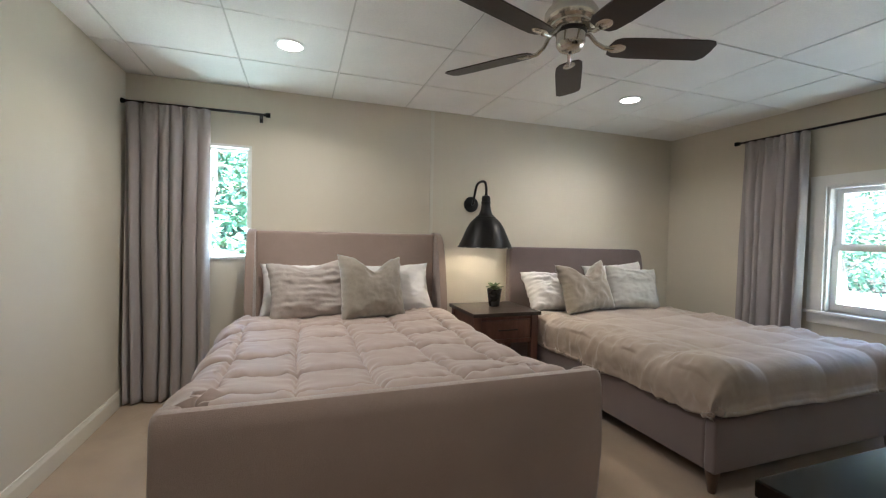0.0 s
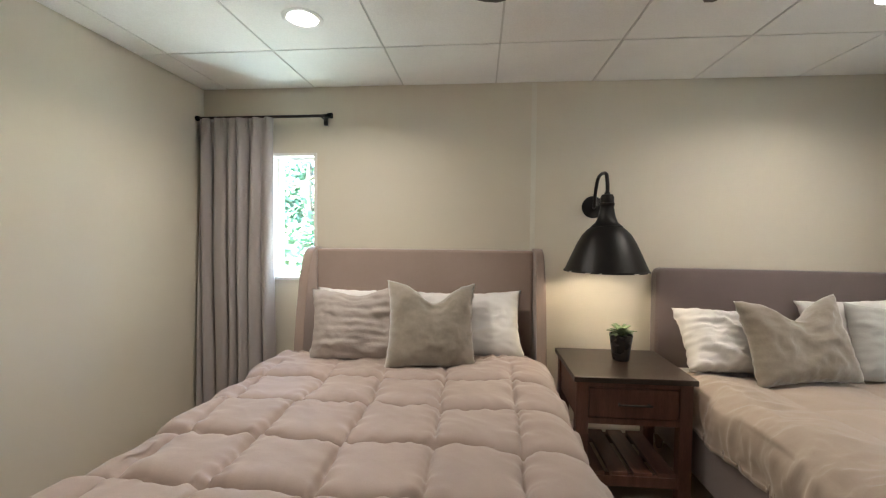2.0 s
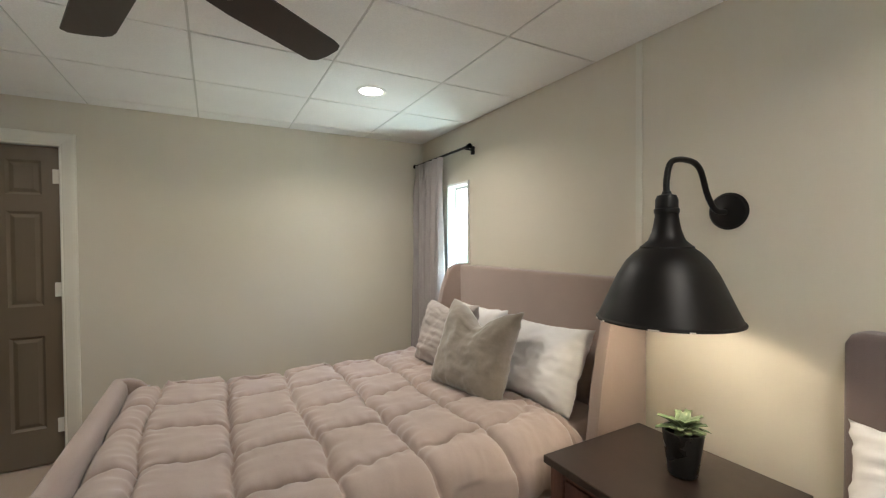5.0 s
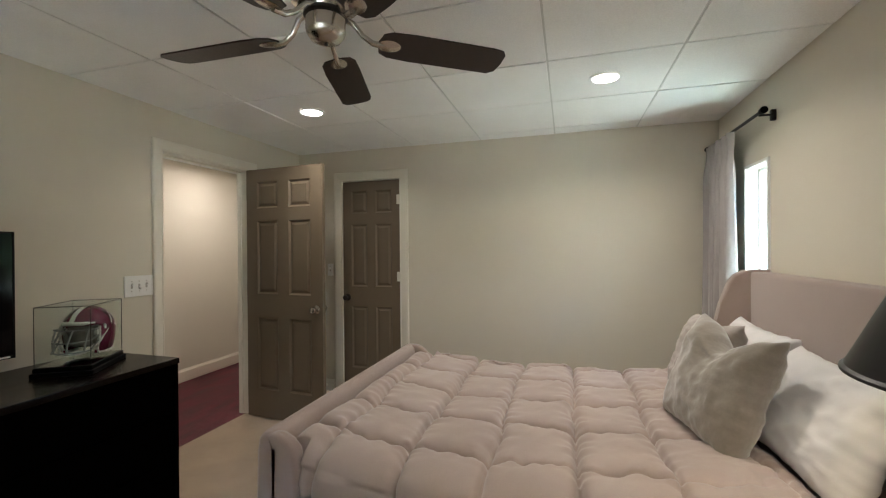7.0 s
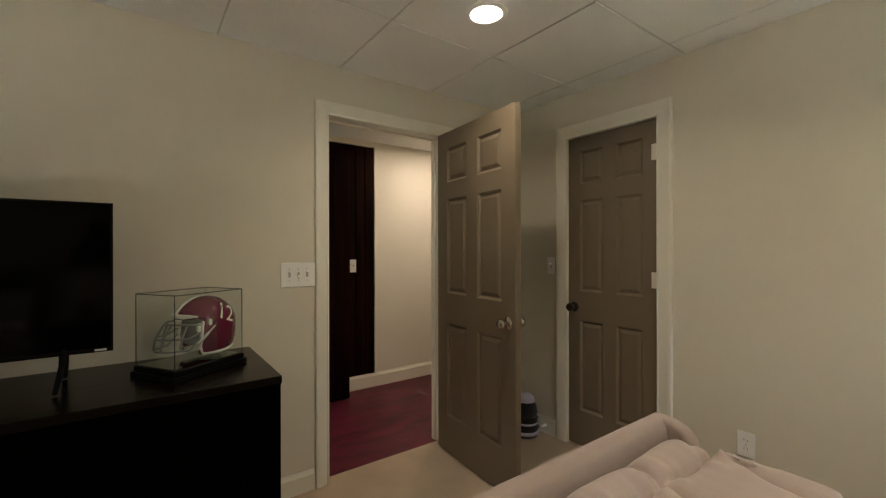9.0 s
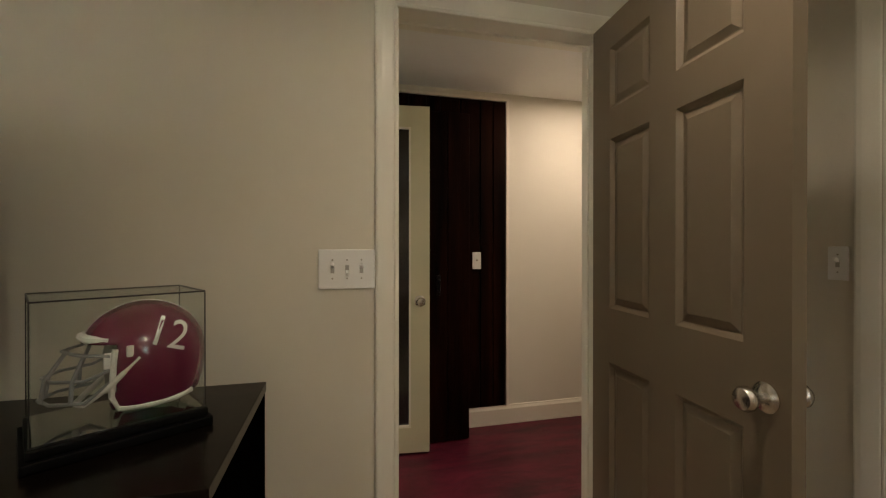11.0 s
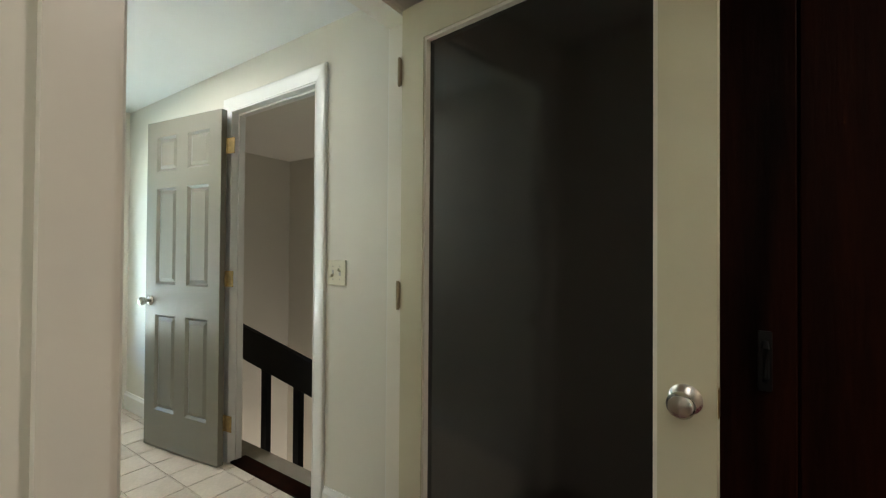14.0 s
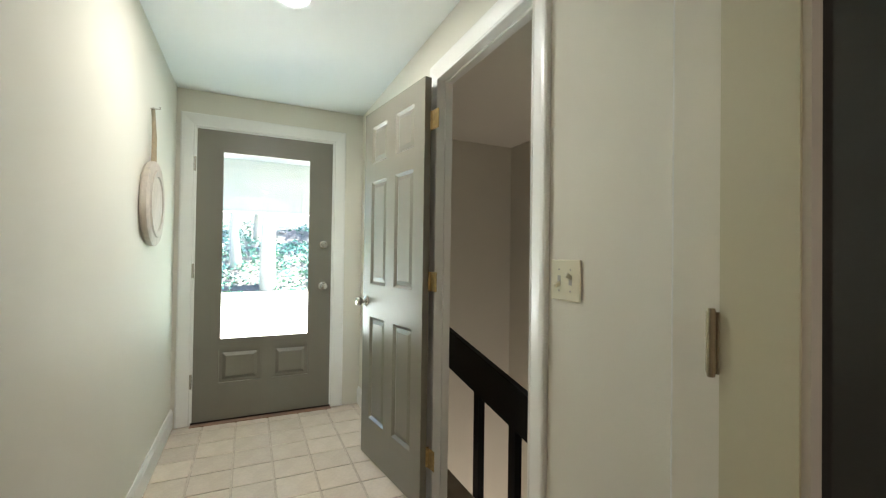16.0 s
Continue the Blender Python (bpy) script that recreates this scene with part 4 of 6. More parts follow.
# ---- nightstand and what stands on it ----
def nightstand():
    x0, x1, y0, y1, h = 0.79, 1.37, 2.745, 3.275, 0.645
    ns = thing("nightstand", pose(0, 0, 0), "brown wooden nightstand with one drawer and open slatted shelf", "nightstand")
    part("tabletop", box(x0, y0, h - 0.028, x1, y1, h, bevel=0.004), ESPRESSO, ns, "dark espresso tabletop")
    lx = (x0 + 0.015, x1 - 0.075)
    ly = (y0 + 0.02, y1 - 0.075)
    for a in lx:
        for b in ly:
            part("leg", box(a, b, 0, a + 0.06, b + 0.055, h - 0.028, bevel=0.004), WALNUT, ns)
    part("side_panel", box(x0 + 0.025, y0 + 0.075, 0.42, x0 + 0.045, y1 - 0.075, h - 0.028), WALNUT, ns)
    part("side_panel", box(x1 - 0.045, y0 + 0.075, 0.42, x1 - 0.025, y1 - 0.075, h - 0.028), WALNUT, ns)
    part("back_panel", box(x0 + 0.075, y1 - 0.045, 0.42, x1 - 0.075, y1 - 0.03, h - 0.028), WALNUT, ns)
    part("front_rail", box(x0 + 0.075, y0 + 0.028, 0.405, x1 - 0.075, y0 + 0.06, 0.435), WALNUT, ns)
    part("top_rail", box(x0 + 0.075, y0 + 0.028, 0.588, x1 - 0.075, y0 + 0.06, 0.617), WALNUT, ns)
    part("drawer_base", box(x0 + 0.045, y0 + 0.06, 0.425, x1 - 0.045, y1 - 0.045, 0.44), WALNUT, ns)
    dr = part("drawer", box(x0 + 0.079, y0 + 0.024, 0.440, x1 - 0.079, y0 + 0.05, 0.584, bevel=0.003), WALNUT, ns)
    part("handle", joined(tube([(1.0, y0 + 0.0, 0.512), (1.16, y0 + 0.0, 0.512)], 0.005, 8), tube([(1.01, y0 + 0.03, 0.512), (1.01, y0, 0.512)], 0.004, 8),
                          tube([(1.15, y0 + 0.03, 0.512), (1.15, y0, 0.512)], 0.004, 8)), DARKMETAL, dr, "slim bronze pull", 40)
    part("shelf_rail", box(x0 + 0.075, y0 + 0.025, 0.10, x1 - 0.075, y0 + 0.06, 0.15), WALNUT, ns)
    part("shelf_rail", box(x0 + 0.075, y1 - 0.07, 0.10, x1 - 0.075, y1 - 0.035, 0.15), WALNUT, ns)
    for k in range(4):
        a = x0 + 0.072 + k * 0.114
        part("shelf_slat", box(a, y0 + 0.03, 0.151, a + 0.088, y1 - 0.04, 0.168, bevel=0.002), WALNUT, ns)
    return ns


nightstand()
tagged(part("power_adapter", box(1.085, 3.395, 0.33, 1.135, 3.445, 0.39, bevel=0.006), PLATE), "white plug-in power adapter at the wall socket", "adapter")


def plant():
    p = thing("potted_plant", pose(1.108, 3.055, 0.6455), "small succulent in a black pot on the nightstand", "potted plant")
    part("pot", lathe([(0, 0), (0.040, 0), (0.044, 0.004), (0.062, 0.141), (0.062, 0.145), (0.057, 0.145), (0.054, 0.130), (0, 0.130)], 28), POTBLACK, p, smooth=35)
    part("soil", lathe([(0, 0.134), (0.0545, 0.1315)], 20), SOIL, p)
    rnd = random.Random(5)
    for k in range(26):
        az, tilt = k * 2.4, 10 + 48 * (k / 26) + rnd.uniform(-6, 6)
        ln, wd = rnd.uniform(0.050, 0.092), rnd.uniform(0.014, 0.020)

        def fn(u, v, ln=ln, wd=wd, tl=radians(tilt)):
            a = u * 2 - 1
            half = wd * (math.sin(min(1, v * 1.15 + 0.06) * math.pi * 0.85) ** 0.7)
            bend = tl + 0.5 * v
            r, z = ln * v * math.sin(bend), ln * v * math.cos(bend)
            return (r - 0.3 * half * a * a, a * half, z + 0.35 * half * a * a)
        lf = part("leaf", sheet(fn, 4, 8), LEAF, p, "", 0, pose(0, 0, 0.128, 0, 0, math.degrees(az)))
        sol = lf.modifiers.new("thick", "SOLIDIFY")
        sol.thickness = 0.002
    return p


plant()


def wall_lamp():
    lx, ly, px = 1.028, 3.09, 1.046
    w = thing("wall_lamp", pose(0, 0, 0), "black gooseneck barn lamp on the wall, lit", "wall lamp")
    part("wall_plate", moved(lathe([(0, 0), (0.069, 0), (0.071, 0.006), (0.062, 0.016), (0.018, 0.024), (0.012, 0.030), (0, 0.030)], 36), pose(px, NY, 1.517, 90, 0, 0)), LAMPBLACK, w, smooth=35)
    pts = []
    ctrl = [Vector((px, NY - 0.025, 1.513)), Vector((px - 0.010, NY - 0.075, 1.520)), Vector((lx, NY - 0.115, 1.575)), Vector((lx, NY - 0.165, 1.667)), Vector((lx, NY - 0.235, 1.693)),
            Vector((lx, ly + 0.03, 1.681)), Vector((lx, ly, 1.620)), Vector((lx, ly, 1.560))]
    for i in range(len(ctrl) - 1):
        p0, p1, p2, p3 = ctrl[max(i - 1, 0)], ctrl[i], ctrl[i + 1], ctrl[min(i + 2, len(ctrl) - 1)]
        for k in range(6):
            t = k / 6
            pts.append(0.5 * ((2 * p1) + (p2 - p0) * t + (2 * p0 - 5 * p1 + 4 * p2 - p3) * t * t + (3 * p1 - p0 - 3 * p2 + p3) * t ** 3))
    pts.append(ctrl[-1])
    part("arm", tube(pts, 0.0105, 14), LAMPBLACK, w, smooth=40)
    m = pose(lx, ly, 0)
    part("socket", moved(lathe([(0, 1.576), (0.013, 1.576), (0.016, 1.566), (0.030, 1.561), (0.036, 1.546), (0.036, 1.518), (0.040, 1.514), (0.040, 1.503), (0.037, 1.498), (0.037, 1.470), (0.0, 1.470)], 32), m), LAMPBLACK, w, smooth=30)
    outer = [(0.038, 1.484), (0.041, 1.462), (0.047, 1.436), (0.058, 1.408), (0.076, 1.391), (0.084, 1.386), (0.085, 1.380), (0.103, 1.366), (0.130, 1.337), (0.157, 1.290), (0.182, 1.234), (0.206, 1.179),
             (0.222, 1.144), (0.229, 1.139), (0.229, 1.133)]
    part("shade", moved(lathe(outer + [(0.225, 1.133), (0.221, 1.139)], 56), m), LAMPBLACK, w, smooth=28)
    part("shade_lining", moved(lathe([(0.220, 1.141), (0.203, 1.177), (0.179, 1.232), (0.154, 1.287), (0.127, 1.332), (0.100, 1.360), (0.080, 1.375), (0.030, 1.383), (0, 1.383)], 56), m), LAMPINNER, w, "white enamel inside", 30)
    for k, (az, wd) in enumerate(((200, 5), (228, 7), (246, 3), (290, 8), (318, 4))):
        chip = sheet(lambda u, v, az=az, wd=wd: (0.2297 * math.cos(radians(az + wd * u)), 0.2297 * math.sin(radians(az + wd * u)), 1.1335 + 0.0045 * v), 6, 1)
        part("chipped_rim", moved(chip, m), LAMPINNER, w, "pale chip in the rim paint")
    part("light_bulb", moved(lathe([(0, 1.337), (0.013, 1.341), (0.014, 1.365), (0.0, 1.369)], 16), m), PLATE, w, smooth=40)
    return w


wall_lamp()


# ---- ceiling fan ----
def ceiling_fan():
    fan = thing("ceiling_fan", pose(0.733, 1.581, -0.013), "brushed nickel ceiling fan with five dark wooden blades, at rest", "ceiling fan")
    part("canopy", lathe([(0, CEIL + 0.011), (0.085, CEIL + 0.011), (0.088, 2.305), (0.080, 2.285), (0, 2.283)], 40), NICKEL, fan, smooth=30)
    part("motor_housing", lathe([(0, 2.286), (0.070, 2.286), (0.112, 2.276), (0.120, 2.262), (0.120, 2.236), (0.112, 2.222), (0.092, 2.214), (0.090, 2.206), (0.074, 2.196), (0.070, 2.186), (0, 2.186)], 48), NICKEL, fan, smooth=30)
    part("motor_ring", lathe([(0.073, 2.187), (0.073, 2.178), (0.066, 2.174), (0, 2.174)], 40), DARKMETAL, fan, smooth=30)
    part("switch_housing", lathe([(0, 2.175), (0.058, 2.175), (0.066, 2.168), (0.066, 2.130), (0.062, 2.116), (0.050, 2.101), (0.028, 2.092), (0.010, 2.089), (0, 2.089)], 40), NICKEL, fan, smooth=30)
    part("finial", lathe([(0, 2.090), (0.007, 2.089), (0.007, 2.084), (0, 2.082)], 16), DARKMETAL, fan, smooth=30)
    for k in range(5):
        az = 55.5 + 72 * k
        out = [(0.19, -0.050), (0.22, -0.066), (0.30, -0.071), (0.61, -0.078), (0.645, -0.072), (0.662, -0.050), (0.666, 0.0), (0.660, 0.045), (0.635, 0.066), (0.30, 0.070), (0.22, 0.066), (0.19, 0.050), (0.176, 0.0)]
        m = pose(0, 0, 2.120, 0, 0, az) @ pose(0, 0, 0, -12, 0, 0)
        bl = part("blade", moved(extruded(out, "z", -0.003, 0.003, 0.0015, 1), m), BLADE, fan, "dark walnut blade")
        arm = joined(tube([(0.060, 0, 0.074), (0.095, 0, 0.060), (0.125, 0, 0.018), (0.16, 0, -0.004), (0.20, 0, -0.006)], [0.011, 0.010, 0.009, 0.010, 0.012], 10),
                     moved(lathe([(0, -0.010), (0.020, -0.009), (0.028, -0.005), (0.028, -0.003), (0, -0.003)], 20), Matrix.Translation((0.218, 0, 0)) @ Matrix.Diagonal((1.5, 1.1, 1, 1))))
        part("blade_bracket", moved(arm, m), NICKEL, bl, "brushed nickel blade bracket", 40)
    return fan


ceiling_fan()


# ---- ceiling lights ----
def ceiling_light(x, y, z, label):
    c = thing("ceiling_light", pose(x, y, z), label, "ceiling light", "recessed ceiling lights")
    part("trim_ring", lathe([(0.068, 0.0), (0.070, -0.004), (0.086, -0.006), (0.092, -0.003), (0.092, 0.001), (0.068, 0.001)], 40), PLATE, c, smooth=40)
    part("lens", lathe([(0, -0.001), (0.069, -0.001)], 40), LENS, c, "glowing white lens")
    return c


for lx, ly in DOWNLIGHTS:
    ceiling_light(lx, ly, CEIL - 0.003, "round recessed ceiling light, lit, in a white panel")
ceiling_light(1.99, -0.86, HALL_CEIL, "round recessed hall ceiling light, lit")
ceiling_light(-1.55, -0.95, HALL_CEIL, "round recessed hall ceiling light, lit")


# ---- dresser, television, helmet in its case ----
def dresser():
    x0, x1, y0, y1, h = 0.285, 1.90, -0.18, 0.400, 0.82
    d = thing("dresser", pose(0, 0, 0), "black-brown wooden dresser against the wall", "dresser")
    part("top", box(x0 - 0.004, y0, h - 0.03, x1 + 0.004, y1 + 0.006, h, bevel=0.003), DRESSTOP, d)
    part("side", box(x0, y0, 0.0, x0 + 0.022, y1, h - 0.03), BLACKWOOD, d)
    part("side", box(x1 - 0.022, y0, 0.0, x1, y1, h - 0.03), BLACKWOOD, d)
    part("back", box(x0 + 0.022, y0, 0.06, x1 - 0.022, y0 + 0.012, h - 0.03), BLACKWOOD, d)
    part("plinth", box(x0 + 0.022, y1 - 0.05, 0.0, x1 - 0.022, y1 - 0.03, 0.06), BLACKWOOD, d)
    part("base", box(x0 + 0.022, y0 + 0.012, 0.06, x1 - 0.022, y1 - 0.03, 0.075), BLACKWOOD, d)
    for c in range(2):
        for r in range(3):
            a = x0 + 0.026 + c * 0.784
            z = 0.066 + r * 0.241
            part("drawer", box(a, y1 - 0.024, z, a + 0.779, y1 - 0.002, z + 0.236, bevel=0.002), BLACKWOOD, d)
    return d


dresser()


def television():
    x0, x1, z0, z1, y = 0.795, 1.765, 0.930, 1.467, 0.098
    tv = thing("television", pose(0, 0, 0), "black flat television, switched off, on the dresser", "television")
    part("bezel", joined(box(x0, y - 0.022, z0, x1, y - 0.006, z1, bevel=0.002), box(x0, y - 0.006, z0, x1, y, z0 + 0.014), box(x0, y - 0.006, z1 - 0.007, x1, y, z1),
                         box(x0, y - 0.006, z0 + 0.014, x0 + 0.007, y, z1 - 0.007), box(x1 - 0.007, y - 0.006, z0 + 0.014, x1, y, z1 - 0.007)), TVBLACK, tv)
    part("screen", box(x0 + 0.007, y - 0.006, z0 + 0.014, x1 - 0.007, y - 0.002, z1 - 0.007), SCREEN, tv, "glossy black screen")
    part("back_shell", box(x0 + 0.1, y - 0.055, z0 + 0.03, x1 - 0.1, y - 0.022, z1 - 0.18, bevel=0.012), TVBLACK, tv)
    part("maker_mark", box(x0 + 0.018, y, z0 + 0.004, x0 + 0.052, y + 0.0008, z0 + 0.011), PLATE, tv, "small pale maker mark")
    for a in (0.93, 1.63):
        part("foot", joined(tube([(a, y - 0.015, z0 + 0.02), (a, y + 0.01, 0.90), (a + 0.01, y + 0.10, 0.829)], [0.014, 0.012, 0.008], 8),
                            tube([(a, y - 0.015, z0 + 0.02), (a, y - 0.035, 0.90), (a + 0.01, y - 0.13, 0.829)], [0.014, 0.012, 0.008], 8)), TVBLACK, tv, "splayed black foot", 40)
    return tv


television()


def display_case():
    """A clear box set askew on a stepped black base; its own x runs along the long side."""
    z0, hx, hy, top, t = 0.8205, 0.146, 0.106, 0.309, 0.003
    c = thing("display_case", pose(0.548, 0.104, z0, 0, 0, 32), "clear display case on a black base, on the dresser", "display case")
    part("base", joined(box(-hx - 0.014, -hy - 0.014, 0.0, hx + 0.014, hy + 0.014, 0.020, bevel=0.004), box(-hx - 0.006, -hy - 0.006, 0.0201, hx + 0.006, hy + 0.006, 0.041, bevel=0.005)),
         TVBLACK, c, "black lacquered base")
    part("floor_plate", box(-hx + 0.004, -hy + 0.004, 0.0412, hx - 0.004, hy - 0.004, 0.0432), CASEMIRROR, c, "mirrored floor plate")
    for nm, q in (("pane", (-hx, hy - t, hx, hy)), ("pane", (-hx, -hy, hx, -hy + t)), ("pane", (-hx, -hy + t, -hx + t, hy - t)), ("pane", (hx - t, -hy + t, hx, hy - t))):
        pane = part(nm, box(q[0], q[1], 0.0434, q[2], q[3], top), CASEGLASS, c, "clear side pane")
        pane.visible_shadow = False
    for a in (-hx, hx):
        for b in (-hy, hy):
            part("edge_strip", box(a - 0.0012, b - 0.0012, 0.0434, a + 0.0012, b + 0.0012, top), DARKMETAL, c)
    lid = part("lid", box(-hx, -hy, top + 0.0005, hx, hy, top + 0.0035), CASEGLASS, c, "clear lid")
    lid.visible_shadow = False
    ring = [(-hx, -hy, top + 0.002), (hx, -hy, top + 0.002), (hx, hy, top + 0.002), (-hx, hy, top + 0.002)]
    part("lid_rim", joined(*[tube([ring[i], ring[(i + 1) % 4]], 0.0018, 6) for i in range(4)]), DARKMETAL, c, "thin dark lid edge")
    return c


display_case()


def helmet():
    a, b, c = 0.132, 0.108, 0.122
    h = thing("football_helmet", pose(0.520, 0.090, 0.9895, 0, 0, 22) @ Matrix.Diagonal((0.92, 0.92, 1.0, 1)), "crimson football helmet with white stripe and number 12", "helmet")

    def surf(th, ph, k=1.0):
        r = math.cos(ph) if ph > 0 else math.cos(ph * 0.6)
        return Vector((k * a * r * math.cos(th) - 0.02, k * b * r * math.sin(th), k * c * math.sin(ph)))
    bm = bmesh.new()
    nt, npp = 72, 40
    g = [[bm.verts.new(surf(2 * math.pi * i / nt, -1.05 + (math.pi / 2 + 1.05) * j / npp)) for i in range(nt)] for j in range(npp)]
    top = bm.verts.new(surf(0, math.pi / 2))
    for j in range(npp):
        for i in range(nt):
            k = (i + 1) % nt
            f = (g[j][i], g[j][k], g[j + 1][k], g[j + 1][i]) if j < npp - 1 else (g[j][i], g[j][k], top)
            p = sum((v.co for v in f), Vector()) / len(f)
            low_front = p.x > 0.035 + 0.25 * max(0, -p.z - 0.05) and p.z < 0.036
            if low_front or (p.z < -0.100 + 0.10 * max(0, -p.x - 0.05)):
                continue
            bm.faces.new(f)
    bmesh.ops.delete(bm, geom=[v for v in bm.verts if not v.link_faces], context="VERTS")
    bmesh.ops.recalc_face_normals(bm, faces=bm.faces[:])
    sh = part("shell", bm, CRIMSON, h, smooth=60)
    so = sh.modifiers.new("thick", "SOLIDIFY")
    so.thickness, so.offset = 0.006, -1

    def stripe(y):
        return sheet(lambda u, v: Vector((1, 1, 1)) * 0 + surf_y(u, y + (v - 0.5) * 0.024), 40, 2)

    def surf_y(u, y):
        ph = radians(22) + u * radians(188)
        r = math.sqrt(max(0.0, 1 - (y / b) ** 2)) * 1.008
        return Vector((a * r * math.cos(ph) - 0.02, y, c * r * math.sin(ph)))
    def on_side(x, sg, z):
        r = math.cos((1.0 if z > 0 else 0.6) * math.asin(z / c))
        return (x, sg * b * math.sqrt(max(0.01, r * r - ((x + 0.02) / a) ** 2)), z)
    part("stripe", stripe(0.0), HELWHITE, h, "white centre stripe", 0)
    for sgn in (1, -1):
        # number on the side, wrapped to the shell
        cu = bpy.data.curves.new("number", "FONT")
        cu.body, cu.size, cu.align_x, cu.align_y, cu.resolution_u = "12", 0.092, "CENTER", "CENTER", 3
        tmp = bpy.data.objects.new("number", cu)
        me = bpy.data.meshes.new_from_object(tmp)
        nb = bmesh.new()
        nb.from_mesh(me)
        bmesh.ops.triangulate(nb, faces=nb.faces[:])
        bmesh.ops.subdivide_edges(nb, edges=nb.edges[:], cuts=2)
        for v in nb.verts:
            u = -v.co.x * sgn
            xx = -0.066 + 0.9 * u - 0.30 * v.co.y
            zz = 0.050 + 0.9 * v.co.y + 0.34 * u
            rr = max(0.05, 1 - ((xx + 0.02) / a) ** 2 - (zz / c) ** 2)
            v.co = Vector((xx, sgn * (b * math.sqrt(rr) + 0.0022), zz))
        part("number", nb, HELWHITE, h, "white number 12")
        bpy.data.objects.remove(tmp)
        bpy.data.curves.remove(cu)
        part("ear_pad", moved(lathe([(0, 0), (0.034, 0), (0.038, 0.008), (0.03, 0.018), (0, 0.02)], 20), pose(0.01, sgn * 0.078, -0.035, 90 if sgn > 0 else -90, 0, 0)), PADGREY, h, "grey jaw pad", 40)
        part("ear_hole", moved(lathe([(0, 0), (0.011, 0), (0.009, 0.003), (0, 0.003)], 16), pose(-0.02, sgn * 0.104, -0.018, -90 if sgn > 0 else 90, 0, 0)), TVBLACK, h)
        part("mask_clip", box(0.035, sgn * 0.088 - 0.008, -0.01, 0.058, sgn * 0.088 + 0.008, 0.022, bevel=0.003), HELWHITE, h, "white mask clip")
        part("chin_strap", tube([(-0.01, sgn * 0.102, 0.01), (0.045, sgn * 0.098, -0.045), (0.095, sgn * 0.06, -0.085), (0.115, 0.0, -0.095)], 0.006, 8), HELWHITE, h, "white chin strap", 40)
        part("strap_buckle", box(0.002, sgn * 0.101 - 0.004, 0.012, 0.016, sgn * 0.101 + 0.005, 0.036, bevel=0.003), HELWHITE, h, "white strap buckle")
        part("jaw_edge", tube([on_side(0.036, sgn, 0.03), on_side(0.040, sgn, -0.02), on_side(0.043, sgn, -0.07), on_side(0.03, sgn, -0.098), on_side(-0.03, sgn, -0.099), on_side(-0.08, sgn, -0.096), on_side(-0.115, sgn, -0.090)], 0.0068, 8), HELWHITE, h, "white shell edging", 40)
    part("brow_pad", tube([(0.045, 0.075, 0.045), (0.088, 0.045, 0.048), (0.103, 0, 0.05), (0.088, -0.045, 0.048), (0.045, -0.075, 0.045)], 0.010, 8), HELWHITE, h, "white brow bumper", 40)
    part("liner", lathe([(0.0, 0.10), (0.05, 0.092), (0.082, 0.05), (0.09, 0.0), (0.085, -0.06), (0.07, -0.07), (0.0, -0.02)], 28), PADGREY, h, "grey padded liner", 40, Matrix.Translation((-0.025, 0, 0)))

    def bar(z, out, zy=0.0):
        return tube([(0.045, 0.095, z * 0.55 + 0.005), (0.09, 0.088, z), (out - 0.025, 0.055, z + zy), (out, 0.0, z + zy), (out - 0.025, -0.055, z + zy), (0.09, -0.088, z), (0.045, -0.095, z * 0.55 + 0.005)], 0.0037, 8)
    for z, o in ((0.022, 0.138), (-0.030, 0.172), (-0.075, 0.178)):
        part("mask_bar", bar(z, o), MASKGREY, h, "grey face mask bar", 40)
    for y in (0.03, -0.03):
        part("mask_bar", tube([(0.128, y, 0.022), (0.163, y, -0.03), (0.170, y, -0.075)], 0.0045, 8), MASKGREY, h, "grey face mask bar", 40)
    for y in (0.078, -0.078):
        part("mask_bar", tube([(0.092, y, 0.02), (0.112, y, -0.03), (0.115, y * 0.95, -0.075)], 0.0045, 8), MASKGREY, h, "grey face mask bar", 40)
    part("stand", box(-0.09, -0.05, -0.1245, 0.05, 0.05, -0.075, bevel=0.006), CASEGLASS, h, "clear support block")
    return h


helmet()


# ---- curtains ----
def curtain(name, m, width, z0, z1, pleats, label, seed):
    """Along x from 0 to width, hanging from z1, folds in y."""
    def fn(u, v):
        z = z1 + (z0 - z1) * v
        spread = 1.0 - 0.05 * v
        pinch = 1.0 - 0.55 * math.exp(-((v - 0.03) / 0.05) ** 2)
        ph = u * pleats * 2 * math.pi + 2.4 * fine_noise((u * 4, v * 0.5, seed), 1.5)
        amp = (0.030 + 0.022 * v + 0.012 * fine_noise((u * 5, seed, v), 2)) * pinch
        y = amp * math.sin(ph) + 0.18 * amp * math.sin(2.3 * ph + seed + v) + 0.012 * math.exp(-(v / 0.05) ** 2) * math.sin(u * pleats * 14)
        x = width / 2 + (u - 0.5) * width * spread + 0.012 * math.cos(ph) + 0.02 * v * fine_noise((u * 3, v * 2, seed), 1.0)
        return (x, y, z)
    ob = part("drape", sheet(fn, 220, 60), CURTAIN, smooth=0)
    sol = ob.modifiers.new("thick", "SOLIDIFY")
    sol.thickness = 0.003
    root = thing(name, m, label, "curtain")
    ob.parent = root
    return root


